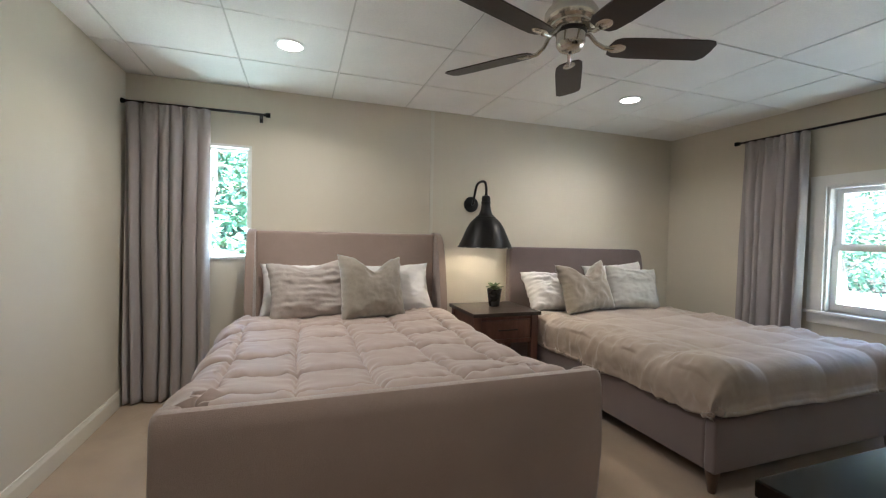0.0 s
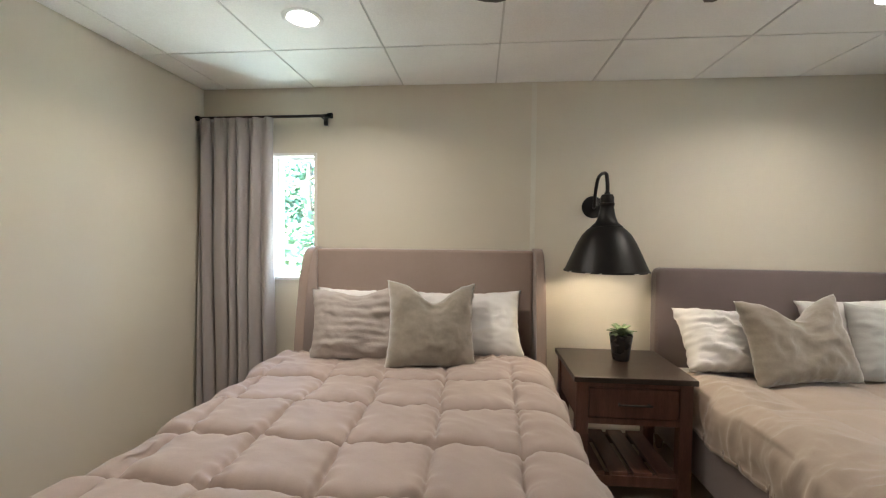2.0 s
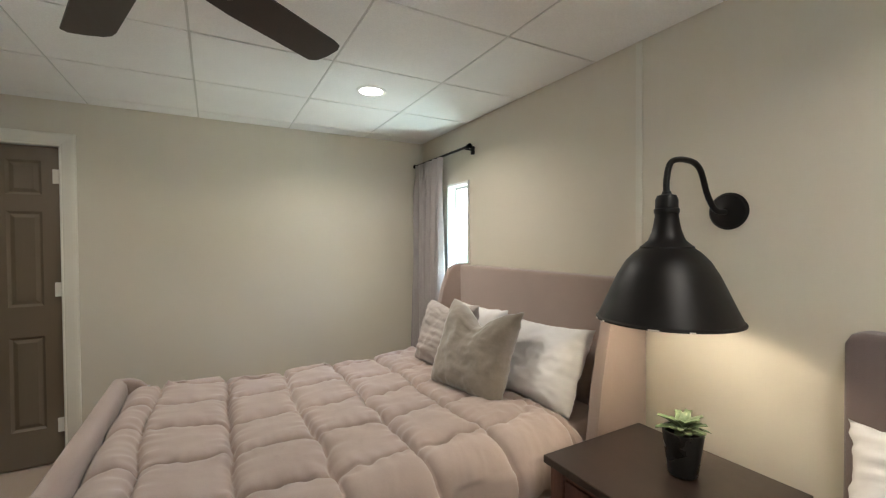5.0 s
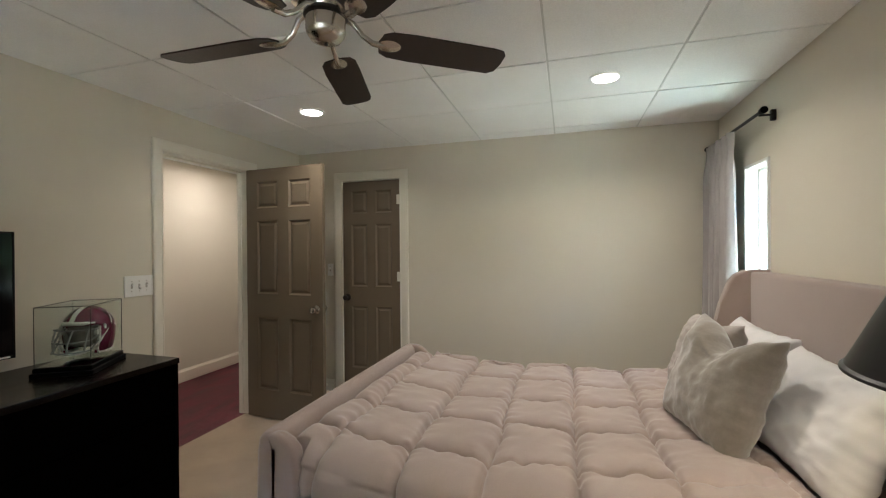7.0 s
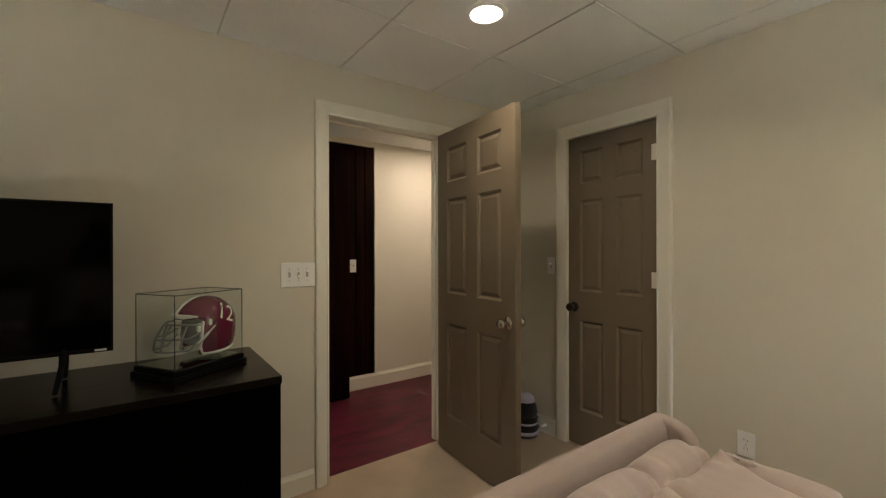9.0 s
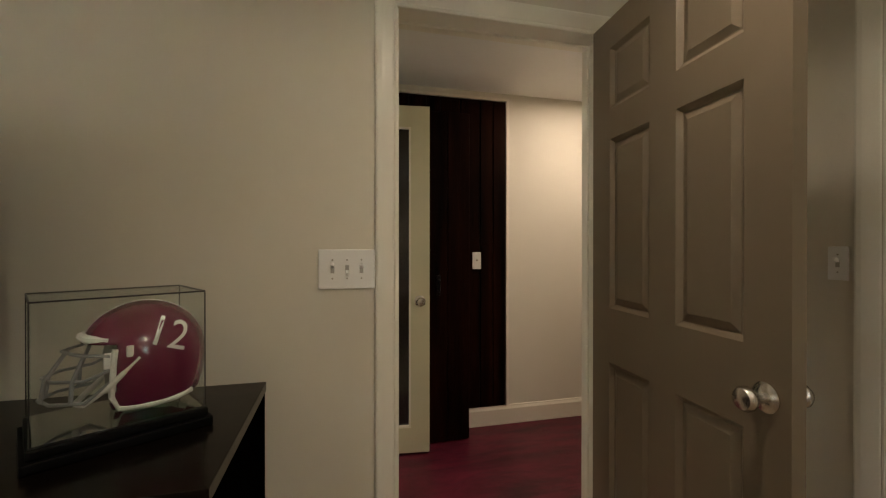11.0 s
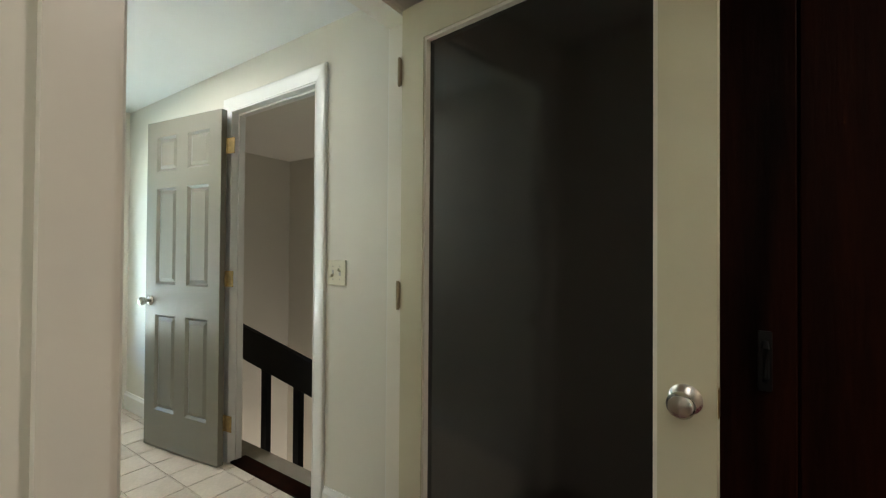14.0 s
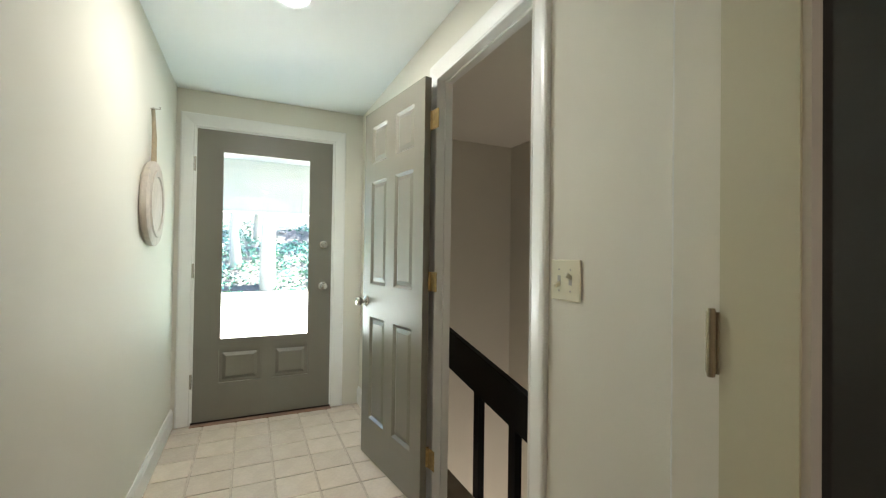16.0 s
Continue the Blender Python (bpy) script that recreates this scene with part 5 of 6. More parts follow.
def rod(name, p0, p1, wall, label, brackets):
    """A curtain rod between two points with finials and brackets to the wall plane (axis, value)."""
    p0, p1 = Vector(p0), Vector(p1)
    r = thing(name, Matrix.Translation(p0), label, "curtain rod")
    d = (p1 - p0)
    part("pole", tube([(0, 0, 0), tuple(d)], 0.0095, 14), DARKMETAL, r, smooth=40)
    u = d.normalized()
    for o, s in ((Vector(), -1), (d, 1)):
        q = o + u * s * 0.001
        part("finial", tube([tuple(q), tuple(q + u * s * 0.012), tuple(q + u * s * 0.014), tuple(q + u * s * 0.045)], [0.011, 0.012, 0.017, 0.019], 16), TVBLACK, r, "black end cap", 40)
    ax, val = wall
    for f in brackets:
        q = d * f
        w = Vector(q)
        w[ax] = val - p0[ax]
        part("bracket", joined(tube([tuple(q - Vector((0, 0, 0.012))), tuple(w - Vector((0, 0, 0.012)))], 0.006, 8), moved(box(-0.012, -0.012, -0.03, 0.012, 0.012, 0.03, bevel=0.003), Matrix.Translation(w - Vector((0, 0, 0.015)) - (w - q).normalized() * 0.0125))), DARKMETAL, r, "dark wall bracket", 40)
    return r


rod("curtain_rod", (-1.57, 3.375, 2.105), (-0.70, 3.375, 2.108), (1, NY), "dark metal curtain rod over the narrow window", (0.05, 0.975))
curtain("curtain", pose(-1.585, 3.365, 0), 0.518, 0.012, 2.098, 6, "grey linen curtain drawn aside, hanging to the floor", 1)
rod("curtain_rod", (3.335, 2.63, 2.118), (3.335, 0.55, 2.118), (0, EX), "dark metal curtain rod over the sash window", (0.02, 0.5, 0.98))
curtain("curtain", pose(3.335, 2.60, 0, 0, 0, -90), 0.50, 0.012, 2.112, 6, "grey linen curtain drawn aside, hanging to the floor", 4)


# ---- windows ----
def narrow_window():
    w = tagged(thing("window_narrow", pose(0, 0, 0), "narrow fixed window with a thin white frame", "window"), kind="structure")
    a0, a1, z0, z1 = -1.10, -0.805, 1.028, 1.862
    f = bmesh.new()
    t = 0.018
    boxes(f, (a0 - t, NY - 0.012, z0 - t, a0, NY - 0.0005, z1 + t), (a1, NY - 0.012, z0 - t, a1 + t, NY - 0.0005, z1 + t), (a0, NY - 0.012, z1, a1, NY - 0.0005, z1 + t), (a0, NY - 0.012, z0 - t, a1, NY - 0.0005, z0))
    part("frame", f, TRIMW, w)
    s = bmesh.new()
    y0, y1 = NY + 0.06, NY + 0.09
    boxes(s, (a0, y0, z0, a0 + 0.022, y1, z1), (a1 - 0.022, y0, z0, a1, y1, z1), (a0 + 0.022, y0, z1 - 0.022, a1 - 0.022, y1, z1), (a0 + 0.022, y0, z0, a1 - 0.022, y1, z0 + 0.022))
    part("sash", s, TRIMW, w)
    pane = part("pane", box(a0 + 0.022, NY + 0.072, z0 + 0.022, a1 - 0.022, NY + 0.077, z1 - 0.022), PANE, w, "clear glass pane")
    pane.visible_shadow = False
    ln = bmesh.new()
    boxes(ln, (a0, NY - 0.0, z0, a0 + 0.003, NY + 0.06, z1), (a1 - 0.003, NY, z0, a1, NY + 0.06, z1), (a0, NY, z1 - 0.003, a1, NY + 0.06, z1), (a0, NY, z0, a1, NY + 0.06, z0 + 0.003))
    part("reveal", ln, TRIMW, w)
    return w


narrow_window()


def sash_window():
    w = tagged(thing("window_sash", pose(0, 0, 0), "white double-hung sash window", "window"), kind="structure")
    a0, a1, z0, z1 = 1.16, 2.00, 0.70, 1.665
    c = 0.10
    bm = bmesh.new()
    boxes(bm, (EX - 0.02, a0 - c, z0, EX - 0.0005, a0, z1), (EX - 0.02, a1, z0, EX - 0.0005, a1 + c, z1), (EX - 0.022, a0 - c - 0.005, z1, EX - 0.0005, a1 + c + 0.005, z1 + 0.085))
    part("casing", bm, TRIMW, w)
    part("stool", box(EX - 0.05, a0 - c - 0.02, z0 - 0.022, EX + 0.05, a1 + c + 0.02, z0, bevel=0.005), TRIMW, w)
    part("apron", box(EX - 0.016, a0 - c, z0 - 0.10, EX - 0.0005, a1 + c, z0 - 0.0225, bevel=0.003), TRIMW, w)
    lining = bmesh.new()
    boxes(lining, (EX + 0.0, a0, z0, EX + 0.16, a0 + 0.018, z1), (EX + 0.0, a1 - 0.018, z0, EX + 0.16, a1, z1), (EX + 0.0, a0 + 0.018, z1 - 0.018, EX + 0.16, a1 - 0.018, z1), (EX + 0.05, a0 + 0.018, z0, EX + 0.16, a1 - 0.018, z0 + 0.012))
    part("lining", lining, TRIMW, w)
    for x, lo, hi, nm in ((EX + 0.045, z0 + 0.012, 1.205, "lower_sash"), (EX + 0.080, 1.175, z1 - 0.018, "upper_sash")):
        s = bmesh.new()
        b0, b1, r = a0 + 0.02, a1 - 0.02, 0.042
        boxes(s, (x, b0, lo, x + 0.03, b0 + r, hi), (x, b1 - r, lo, x + 0.03, b1, hi), (x, b0 + r, hi - 0.034, x + 0.03, b1 - r, hi), (x, b0 + r, lo, x + 0.03, b1 - r, lo + 0.05))
        so = part(nm, s, TRIMW, w)
        pane = part("pane", box(x + 0.012, b0 + r, lo + 0.05, x + 0.017, b1 - r, hi - 0.034), PANE, so, "clear glass pane")
        pane.visible_shadow = False
    part("sash_lock", box(EX + 0.03, 1.55, 1.2055, EX + 0.07, 1.61, 1.222, bevel=0.004), TRIMW, w)
    return w


sash_window()


# ---- switches and sockets ----
SLOTGREY = mat("switch_slot_grey", (0.42, 0.40, 0.36), 0.5, vary=0.03)
def switch_plate(name, m, gangs, label, material=PLATE, ups=(1, 0, 1), socket=False, jack=False):
    """A wall plate in its own x-z plane, facing -y, centred on its pose."""
    w = 0.046 * gangs + (0.042 if gangs == 3 else 0.026 if gangs == 2 or socket else 0.015)
    s = thing(name, m, label, "switch" if not socket else "socket")
    tall = 0.064 if gangs == 3 else 0.058
    part("plate", box(-w / 2, -0.007, -tall, w / 2, -0.0005, tall, bevel=0.003), material, s)
    for k in range(gangs):
        x = (k - (gangs - 1) / 2) * 0.046
        if socket:
            for z in (0.02, -0.02):
                part("outlet_face", moved(lathe([(0, 0), (0.017, 0), (0.017, 0.002), (0, 0.002)], 20), pose(x, -0.007, z, 90, 0, 0)), material, s)
                part("slots", joined(box(-0.008 + x, -0.0096, z - 0.004, -0.006 + x, -0.0091, z + 0.006), box(0.006 + x, -0.0096, z - 0.004, 0.008 + x, -0.0091, z + 0.006)), TVBLACK, s)
            part("screw", moved(lathe([(0, 0), (0.003, 0), (0.003, 0.001), (0, 0.001)], 10), pose(x, -0.007, 0, 90, 0, 0)), SCREW, s)
            continue
        if jack:
            part("cable_jack", moved(lathe([(0, 0), (0.0065, 0), (0.0065, 0.003), (0.0045, 0.003), (0.0045, 0.010), (0, 0.010)], 16), pose(x, -0.007, 0.004, 90, 0, 0)), SCREW, s, "small metal cable jack", 40)
            continue
        part("toggle_slot", box(x - 0.006, -0.0078, -0.013, x + 0.006, -0.0071, 0.013), SLOTGREY, s)
        up = ups[k % len(ups)]
        part("toggle", moved(box(-0.0048, -0.026, -0.006, 0.0048, -0.006, 0.006, bevel=0.0015), pose(x, 0, 0.005 if up else -0.005, -28 if up else 28, 0, 0)), material, s)
        for z in (0.030, -0.030):
            part("screw", moved(lathe([(0, 0), (0.003, 0), (0.003, 0.001), (0, 0.001)], 10), pose(x, -0.007, z, 90, 0, 0)), SCREW, s)
    return s


switch_plate("light_switch", pose(0.038, SY, 1.163, 0, 0, 180), 3, "white triple toggle switch plate by the bedroom door")
switch_plate("light_switch", pose(WX, 0.145, 1.18, 0, 0, 90), 1, "white single switch plate behind the open door")
switch_plate("wall_socket", pose(WX, 1.294, 0.372, 0, 0, 90), 1, "white double wall socket near the carpet", socket=True)
switch_plate("wall_socket", pose(1.11, NY, 0.36, 0, 0, 0), 1, "white wall socket behind the nightstand", socket=True)
switch_plate("light_switch", pose(1.003, HS, 1.130, 0, 0, 180), 2, "ivory double toggle switch plate beside the stair doorway", PLATEIV, (0, 1))
switch_plate("cable_plate", pose(-0.852, HS + 0.017, 1.144, 0, 0, 180), 1, "white cable jack plate on the dark boards", PLATE, jack=True)
structure("trim_wall_joint", box(0.648, NY - 0.006, 1.24, 0.680, NY - 0.0003, CEIL - 0.002, bevel=0.002), HALLPAINT, "thin painted batten over a wall joint", "trim")
tagged(part("strike_plate", joined(box(-0.1345, -0.275, 0.835, -0.1322, -0.245, 0.90), box(-0.1350, -0.268, 0.853, -0.1346, -0.252, 0.882)), BRASS), "brass strike plate in the bedroom door lining", "strike plate", kind="structure")
tagged(part("strike_plate", joined(box(0.52, -0.4545, 0.855, 0.555, -0.4522, 0.92), box(0.528, -0.455, 0.873, 0.547, -0.4546, 0.902)), BRASS), "brass strike plate in the hall door lining", "strike plate", kind="structure")


# ---- soft toy behind the door ----
def soft_toy():
    t = thing("soft_toy", pose(-1.46, 0.03, 0) @ Matrix.Diagonal((0.95, 0.95, 1.05, 1)), "black plush toy with lilac-white striped scarf on the floor", "soft toy")
    body = lathe([(0, 0.09), (0.05, 0.095), (0.078, 0.12), (0.086, 0.16), (0.076, 0.21), (0.045, 0.245), (0, 0.255)], 28)
    part("body", body, PLUSHDARK, t, smooth=0)
    part("cap", lathe([(0.068, 0.228), (0.058, 0.258), (0.03, 0.276), (0, 0.28)], 24), PLUSHPALE, t, "pale cap", 0)
    for k in range(4):
        z = 0.02 + 0.03 * k
        part("stripe_band", lathe([(0.088 - 0.004 * k, z), (0.102 - 0.003 * k, z + 0.011), (0.088 - 0.004 * k, z + 0.024)], 24), PLUSHDARK if k % 2 else PLUSHPALE, t, "striped knit band", 0)
    part("skirt", lathe([(0, 0.001), (0.085, 0.002), (0.09, 0.05), (0.085, 0.13), (0, 0.14)], 24), PLUSHDARK, t, smooth=0)
    return t


soft_toy()
tagged(part("door_knob_bumper", lathe([(0, 0), (0.012, 0), (0.010, 0.05), (0.0, 0.055)], 12), TRIM, m=pose(WX + 0.015, 0.10, 0.06, 0, 90, 0)), "small white spring door stop on the baseboard", "door stop")


# ---- hall: dark boards, cabinet, plaque, stairs ----
def board_wall():
    b = tagged(thing("wall_dark_boards", pose(0, 0, 0), "dark stained vertical boards on the hall wall", "panelling"), kind="structure")
    x = -1.068
    rnd = random.Random(3)
    while x < 0.44:
        w = min(rnd.choice((0.095, 0.12, 0.14)), 0.455 - x)
        part("board", box(x + 0.003, HS + 0.0006, 0.132, x + w - 0.003, HS + 0.013 + rnd.uniform(0, 0.003), 2.248, bevel=0.003, seg=1), DARKWOOD, b)
        x += w
    part("backing", box(-1.068, HS + 0.0003, 0.13, 0.455, HS + 0.004, 2.25), BLACKPAINT, b)
    return b


board_wall()
structure("trim_boards", joined(box(-1.090, HS + 0.0004, 0.131, -1.070, HS + 0.020, 2.27), box(-1.070, HS + 0.0004, 2.252, 0.47, HS + 0.020, 2.27)), TRIM, "thin cream strip round the dark boards", "trim")


def tall_cabinet():
    c = thing("tall_cabinet", pose(0, 0, 0), "dark stained plank cabinet with an iron latch", "cabinet")
    x0, x1, y0, y1, h = -0.752, -0.16, HS + 0.02, -1.345, 2.10
    part("body", box(x0, y0, 0.0, x1, y1 - 0.02, h, bevel=0.003), DARKWOOD, c)
    w = (x1 - x0) / 4
    for k in range(4):
        part("plank", box(x0 + k * w + 0.002, y1 - 0.0195, 0.012, x0 + (k + 1) * w - 0.002, y1 - 0.003 + 0.002 * (k % 2), h - 0.01, bevel=0.003, seg=1), DARKWOOD, c)
    part("latch", joined(box(-0.560, y1 - 0.002, 0.93, -0.535, y1 + 0.004, 1.06, bevel=0.002), tube([(-0.548, y1 + 0.004, 0.955), (-0.548, y1 + 0.028, 0.965), (-0.548, y1 + 0.028, 1.025), (-0.548, y1 + 0.004, 1.035)], 0.006, 8)), BLACKPAINT, c, "worn iron latch handle", 40)
    return c


tall_cabinet()


def plaque():
    p = thing("hanging_board", pose(2.58, CN - 0.022, 1.43) @ Matrix.Diagonal((1.10, 1.8, 1.10, 1)), "round whitewashed board hung by a jute strap", "wall decoration")
    part("board", moved(lathe([(0, -0.010), (0.185, -0.010), (0.192, -0.004), (0.192, 0.006), (0.185, 0.010), (0, 0.010)], 48), pose(0, 0, 0, 90, 0, 0)), WHITEWOOD, p, smooth=30)
    part("face_ring", moved(lathe([(0.120, 0.010), (0.124, 0.014), (0.150, 0.014), (0.154, 0.010)], 48), pose(0, 0, 0, 90, 0, 0)), WHITEWOOD, p, smooth=30)
    part("strap", tube([(-0.018, 0.0, 0.185), (-0.012, 0.0, 0.30), (0.0, 0.004, 0.435), (0.012, 0.0, 0.30), (0.018, 0.0, 0.185)], 0.005, 8), ROPE, p, "jute strap", 40)
    part("hook", tube([(0, 0.011, 0.435), (0, -0.012, 0.435), (0, -0.012, 0.445)], 0.003, 8), NICKEL, p)
    return p


plaque()


def stairs():
    st = tagged(thing("stairs", pose(0, 0, 0), "beige carpeted stairs going down beside the hall", "stairs"), kind="structure")
    part("landing", box(1.10, HS - 0.22, -0.12, 2.949, HS - 0.101, -0.01), STAIRCARPET, st)
    for k in range(5):
        x, z = 1.62 - 0.235 * k, -0.20 - 0.185 * k
        part("step", box(max(x - 0.26, 0.552), -2.655, z - 0.19, x, HS - 0.222, z, bevel=0.012), STAIRCARPET, st)
    part("lower_floor", box(0.551, -2.655, -2.59, 4.799, HS - 0.08, -2.5), STAIRCARPET, st)
    return st


stairs()


def stair_rail():
    r = thing("stair_railing", pose(0, 0, 0), "black painted stair railing with square balusters", "railing")
    y = -1.90

    def top(x):
        return 0.712 + (x - 2.508) * 0.165 / 0.855 * 1.0
    prof = [(2.945, top(2.945)), (1.15, top(1.15)), (1.15, top(1.15) - 0.20), (2.945, top(2.945) - 0.25)]
    part("rail", extruded(prof, "y", y - 0.02, y + 0.02, 0.004, 1), BLACKPAINT, r)
    for x in (1.44, 1.775, 2.125):
        part("baluster", box(x - 0.028, y - 0.0195, -0.75, x + 0.028, y + 0.0195, top(x) - 0.18), BLACKPAINT, r)
    return r


stair_rail()


# ---- outside ----
GRASS = mat("undergrowth_ground", (0.06, 0.085, 0.035), 0.95, color2=(0.10, 0.075, 0.045), scale=1.5, fine=0.5, fine_scale=20, bump=0.6, bump_scale=10)
LITTER = mat("leaf_litter", (0.085, 0.070, 0.062), 0.95, color2=(0.022, 0.026, 0.026), scale=1.1, fine=0.7, fine_scale=9, bump=0.8, bump_scale=8, spec=0.1)
CONCRETE = mat("pale_concrete", (0.42, 0.41, 0.38), 0.85, vary=0.08, scale=1.2, fine=0.15, fine_scale=80, bump=0.2)
PORCH = mat("pale_porch_paint", (0.34, 0.35, 0.33), 0.6, vary=0.04, scale=2)
BARK = mat("grey_bark", (0.20, 0.17, 0.13), 0.9, vary=0.2, scale=6, fine=0.4, fine_scale=30, bump=0.8, bump_scale=25, stretch=(1, 1, 0.3))
FOLIAGE = mat("green_foliage", (0.06, 0.15, 0.085), 0.55, color2=(0.03, 0.085, 0.05), scale=2, bump=0.1)
structure("ground", joined(box(-400, -400, -0.5, 0.46, 400, -0.20), box(3.45, -400, -0.5, 400, 400, -0.20), box(0.46, -400, -0.5, 3.45, -2.74, -0.20), box(0.46, -1.58, -0.5, 3.45, 400, -0.20)), GRASS, "leafy ground around the house", "ground")
structure("driveway", box(3.56, -20, -0.3, 14.3, 14, -0.06), CONCRETE, "pale concrete porch and drive", "pavement")
# Unseen reflector, added to throw sunlight up onto the bedroom ceiling.
structure("bounce_slab", box(-6, 3.62, -0.3, 3.55, 9.0, -0.07), CONCRETE, "unseen pale slab bouncing light up through the narrow window", "pavement")
# Porch runs on south out of view; the added length shades its floor.
structure("porch_ceiling", box(3.60, -7.1, 2.40, 6.4, 0.9, 2.48), PORCH, "white boarded porch ceiling", "ceiling")
structure("porch_beam", box(6.1, -7.1, 1.72, 6.35, 0.9, 2.399), PORCH, "white porch beam", "beam")
for py in (-6.9, 0.75):
    tagged(part("porch_post", box(6.14, py - 0.07, -0.06, 6.30, py + 0.07, 1.72), PORCH), "white square porch post", "post", "porch posts")


def leaves(n, place, size, rnd):
    """n small leaf quads with their middles from place()."""
    vs, fs = [], []
    for _ in range(n):
        c = place()
        s = size * rnd.uniform(0.6, 1.3)
        u = Vector((rnd.gauss(0, 1), rnd.gauss(0, 1), rnd.gauss(0, 0.6))).normalized()
        v = u.cross(Vector((rnd.gauss(0, 1), rnd.gauss(0, 1), rnd.gauss(0, 1)))).normalized()
        k = len(vs)
        vs += [c - u * s, c + v * s * 0.45, c + u * s, c - v * s * 0.45]
        fs.append((k, k + 1, k + 2, k + 3))
    bm = bmesh.new()
    bv = [bm.verts.new(p) for p in vs]
    for f in fs:
        bm.faces.new([bv[i] for i in f])
    return bm


def tree(x, y, h, spread, seed, n=2600, low=0.25):
    rnd = random.Random(seed)
    t = thing("tree", pose(x, y, -0.2), "broad-leaved tree with a grey trunk outside", "tree", "trees outside")
    pts = [(0, 0, 0)]
    for k in range(1, 7):
        pts.append((pts[-1][0] + rnd.uniform(-0.12, 0.12), pts[-1][1] + rnd.uniform(-0.12, 0.12), h * 0.8 * k / 6))
    trunk = [tube(pts, [h * 0.026 * (1 - 0.12 * k) for k in range(7)], 10)]
    clumps = []
    for k in range(16):
        z0 = h * rnd.uniform(low, 0.78)
        i = min(5, int(z0 / (h * 0.8) * 6))
        base = Vector(pts[i]).lerp(Vector(pts[i + 1]), (z0 / (h * 0.8) * 6) - i)
        az, ln = rnd.uniform(0, 6.28), spread * rnd.uniform(0.5, 1.0)
        end = base + Vector((math.cos(az) * ln, math.sin(az) * ln, ln * rnd.uniform(0.05, 0.6)))
        mid = base.lerp(end, 0.5) + Vector((0, 0, -0.05 * ln))
        trunk.append(tube([tuple(base), tuple(mid), tuple(end)], [h * 0.010, h * 0.006, h * 0.002], 6))
        clumps += [(end, spread * rnd.uniform(0.25, 0.5)), (mid, spread * rnd.uniform(0.2, 0.35))]
    part("trunk", joined(*trunk), BARK, t, smooth=60)

    def place():
        c, r = rnd.choice(clumps)
        return c + Vector((rnd.gauss(0, r * 0.5), rnd.gauss(0, r * 0.5), rnd.gauss(0, r * 0.4)))
    part("crown", leaves(n, place, 0.10, rnd), FOLIAGE, t)
    return t


for k, (tx, ty, th, sp) in enumerate([(-2.6, 11.2, 5.0, 1.8), (-0.9, 13.0, 6.0, 2.2), (-4.6, 12.5, 6.0, 2.0), (-3.2, 15.5, 7.0, 2.6), (12.8, 6.6, 5.0, 2.2), (15.5, 8.2, 6.0, 2.6),
                                      (13.2, 2.2, 8.0, 2.4), (17.5, -6.5, 9.0, 2.2), (19.0, -3.6, 9.5, 2.2), (18.2, -9.5, 9.0, 2.4), (20.5, -1.0, 9.0, 2.4), (16.9, -8.0, 8.5, 1.8), (21, -6.2, 10, 2.4), (15.4, -1.30, 10.5, 2.2), (16.8, -0.30, 8.0, 1.8)]):
    tree(tx, ty, th, sp, 20 + k, low=0.12 if tx < 14 else 0.45)

def bank_z(u, v):
    return -0.25 + 10.5 * u ** 1.15 + 0.4 * fine_noise((u * 9, v * 9, 1), 1.2)


hill = sheet(lambda u, v: (14 + 26 * u, -26 + 48 * v, bank_z(u, v)), 60, 80)
structure("ground_bank", hill, LITTER, "leafy bank rising behind the drive", "ground", smooth=0)
hill_n = sheet(lambda u, v: (-16 + 26 * u, 9 + 16 * v, -0.25 + 4.5 * v ** 1.2 + 0.4 * fine_noise((u * 9, v * 9, 1), 1.2)), 40, 40)
structure("ground_slope", hill_n, GRASS, "leafy slope behind the house", "ground", smooth=0)
rb = random.Random(77)


def bank_place():
    """Ivy in drifts along the foot of the bank, thinning upwards."""
    while True:
        u, v = 0.34 * rb.random() ** 1.7, rb.random()
        if noise.noise(Vector((u * 14, v * 16, 2.0))) > -0.50 + 1.7 * u:
            return Vector((14 + 26 * u, -26 + 48 * v, bank_z(u, v) + rb.uniform(0.02, 0.28)))


tagged(part("undergrowth", leaves(30000, bank_place, 0.085, rb), FOLIAGE), "green ivy along the foot of the leafy bank", "plants", kind="stuff")


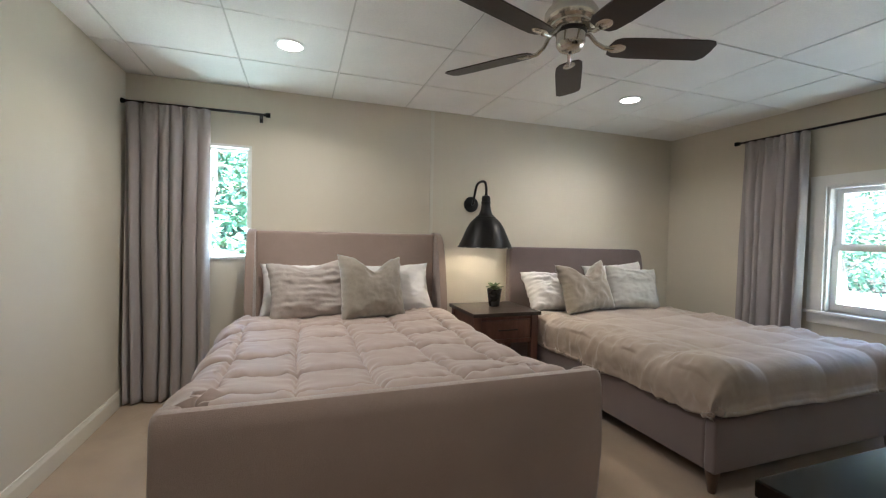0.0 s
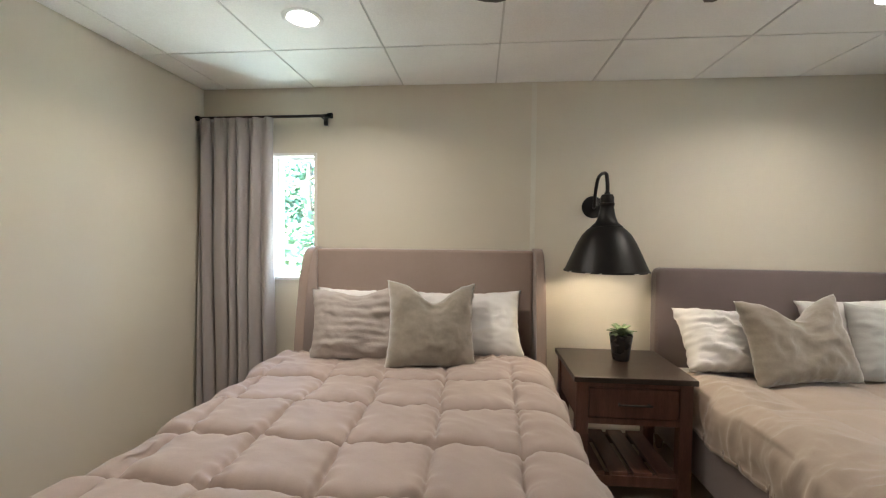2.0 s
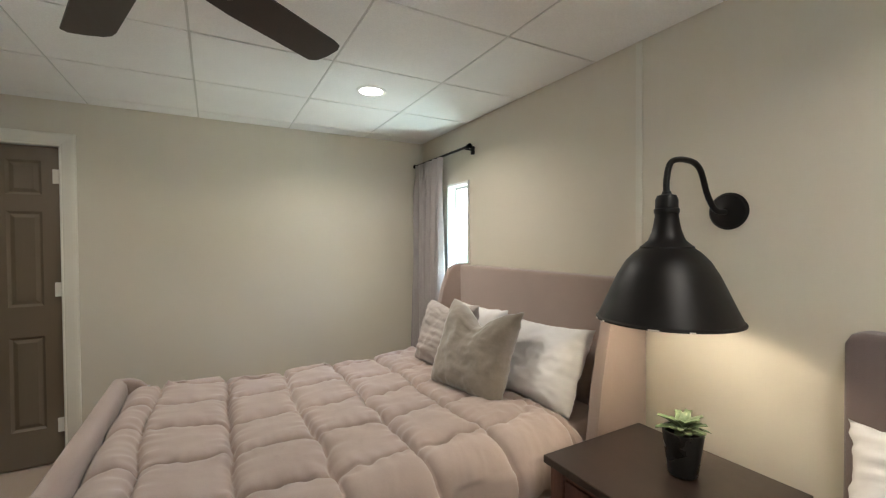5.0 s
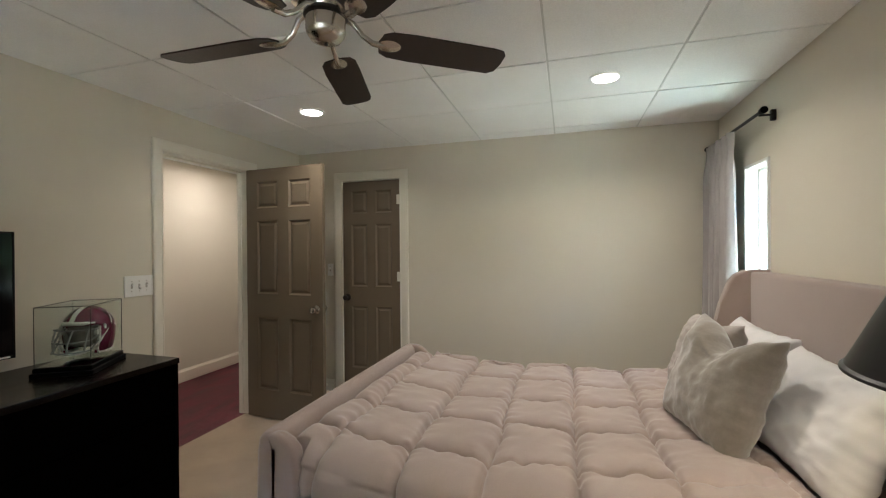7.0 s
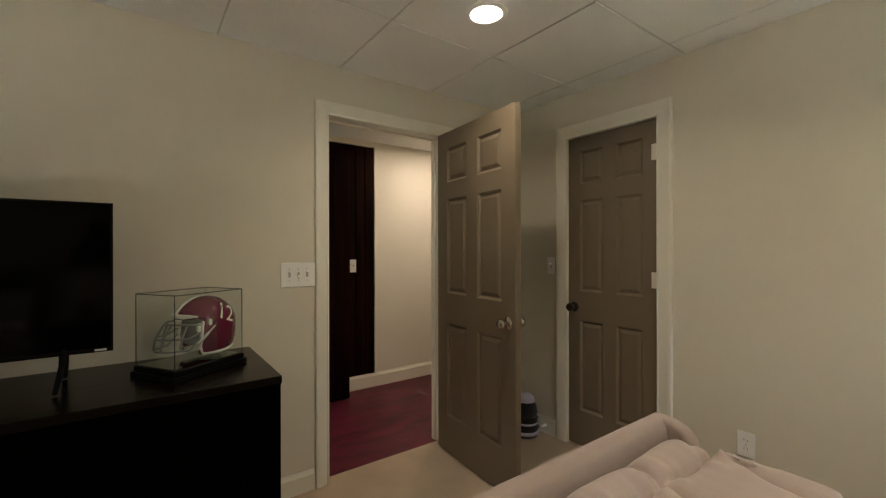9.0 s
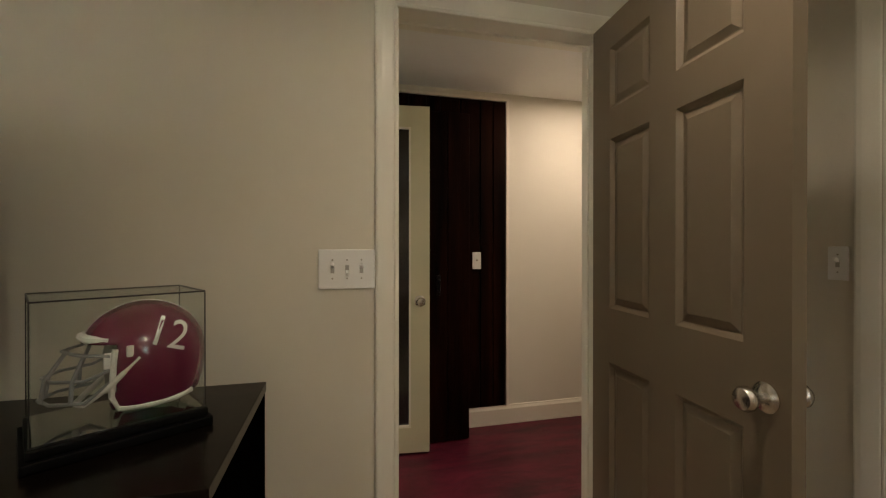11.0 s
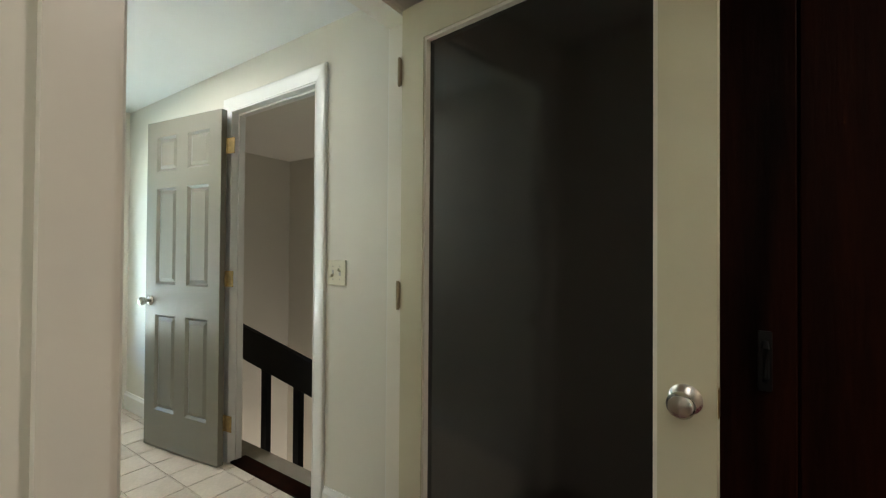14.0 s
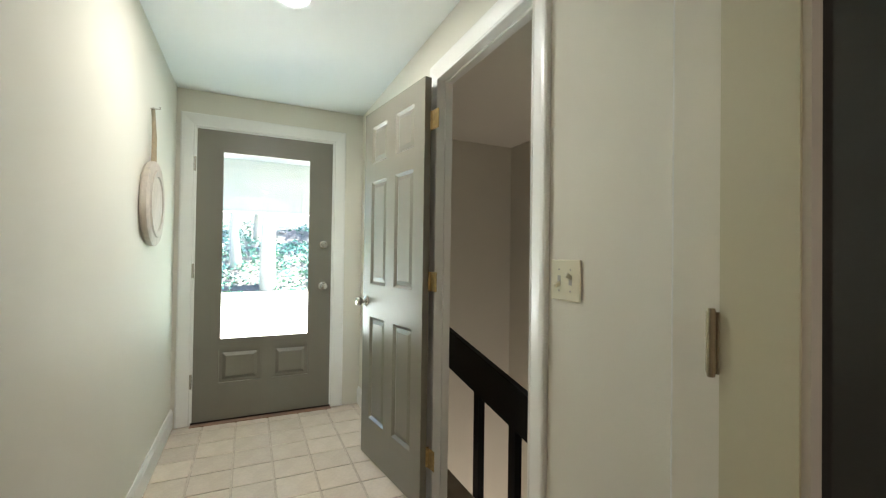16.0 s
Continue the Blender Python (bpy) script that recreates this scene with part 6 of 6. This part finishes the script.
def slope_place():
    u, v = rb.random(), rb.random() ** 1.4
    return Vector((-12 + 20 * u, 8.5 + 13 * v, -0.1 + 4.5 * v ** 1.2 + rb.uniform(0, 1.2)))


tagged(part("undergrowth", leaves(9000, slope_place, 0.14, rb), FOLIAGE), "green shrubs on the slope behind the house", "plants", kind="stuff")


def hedge_place():
    return Vector((rb.gauss(14.5, 1.3), rb.uniform(0.5, 8.5), rb.uniform(-0.2, 1.0) + abs(rb.gauss(0, 0.6))))


tagged(part("undergrowth", leaves(3500, hedge_place, 0.08, rb), FOLIAGE), "green shrubs beyond the sash window", "plants", kind="stuff")


# ---- floor tiles of the corridor ----
floor_c = bpy.data.objects["floor_corridor"]
tile_mesh = bpy.data.meshes.new("tile")
tb = box(-0.0985, -0.0985, -0.006, 0.0985, 0.0985, 0.0, bevel=0.0025, seg=1)
tb.to_mesh(tile_mesh)
tb.free()
tile_mesh.materials.append(TILE)
cut_meshes = {}
STEP = 0.205
TX0, TY0 = 2.451 + 0.1025, -0.85 + 0.1025
for i in range(-10, 5):
    for j in range(-5, 4):
        px, py = TX0 + i * STEP, TY0 + j * STEP
        a, b = max(px - 0.0985, 0.575), min(px + 0.0985, HE - 0.05)
        c, d = max(py - 0.0985, HS + 0.001), min(py + 0.0985, CN - 0.001)
        if b - a < 0.02 or d - c < 0.02:
            continue
        if b - a > 0.196 and d - c > 0.196:
            me = tile_mesh
        else:
            key = (round(b - a, 3), round(d - c, 3))
            if key not in cut_meshes:
                cb = box(-(b - a) / 2, -(d - c) / 2, -0.006, (b - a) / 2, (d - c) / 2, 0.0, bevel=0.0025, seg=1)
                cut_meshes[key] = bpy.data.meshes.new("tile")
                cb.to_mesh(cut_meshes[key])
                cb.free()
                cut_meshes[key].materials.append(TILE)
            me = cut_meshes[key]
        t = new("tile", me)
        t.parent = floor_c
        t.location = ((a + b) / 2, (c + d) / 2, random.uniform(-0.0006, 0.0006))
        t.rotation_euler = (random.uniform(-0.002, 0.002), random.uniform(-0.002, 0.002), random.choice((0, math.pi)))
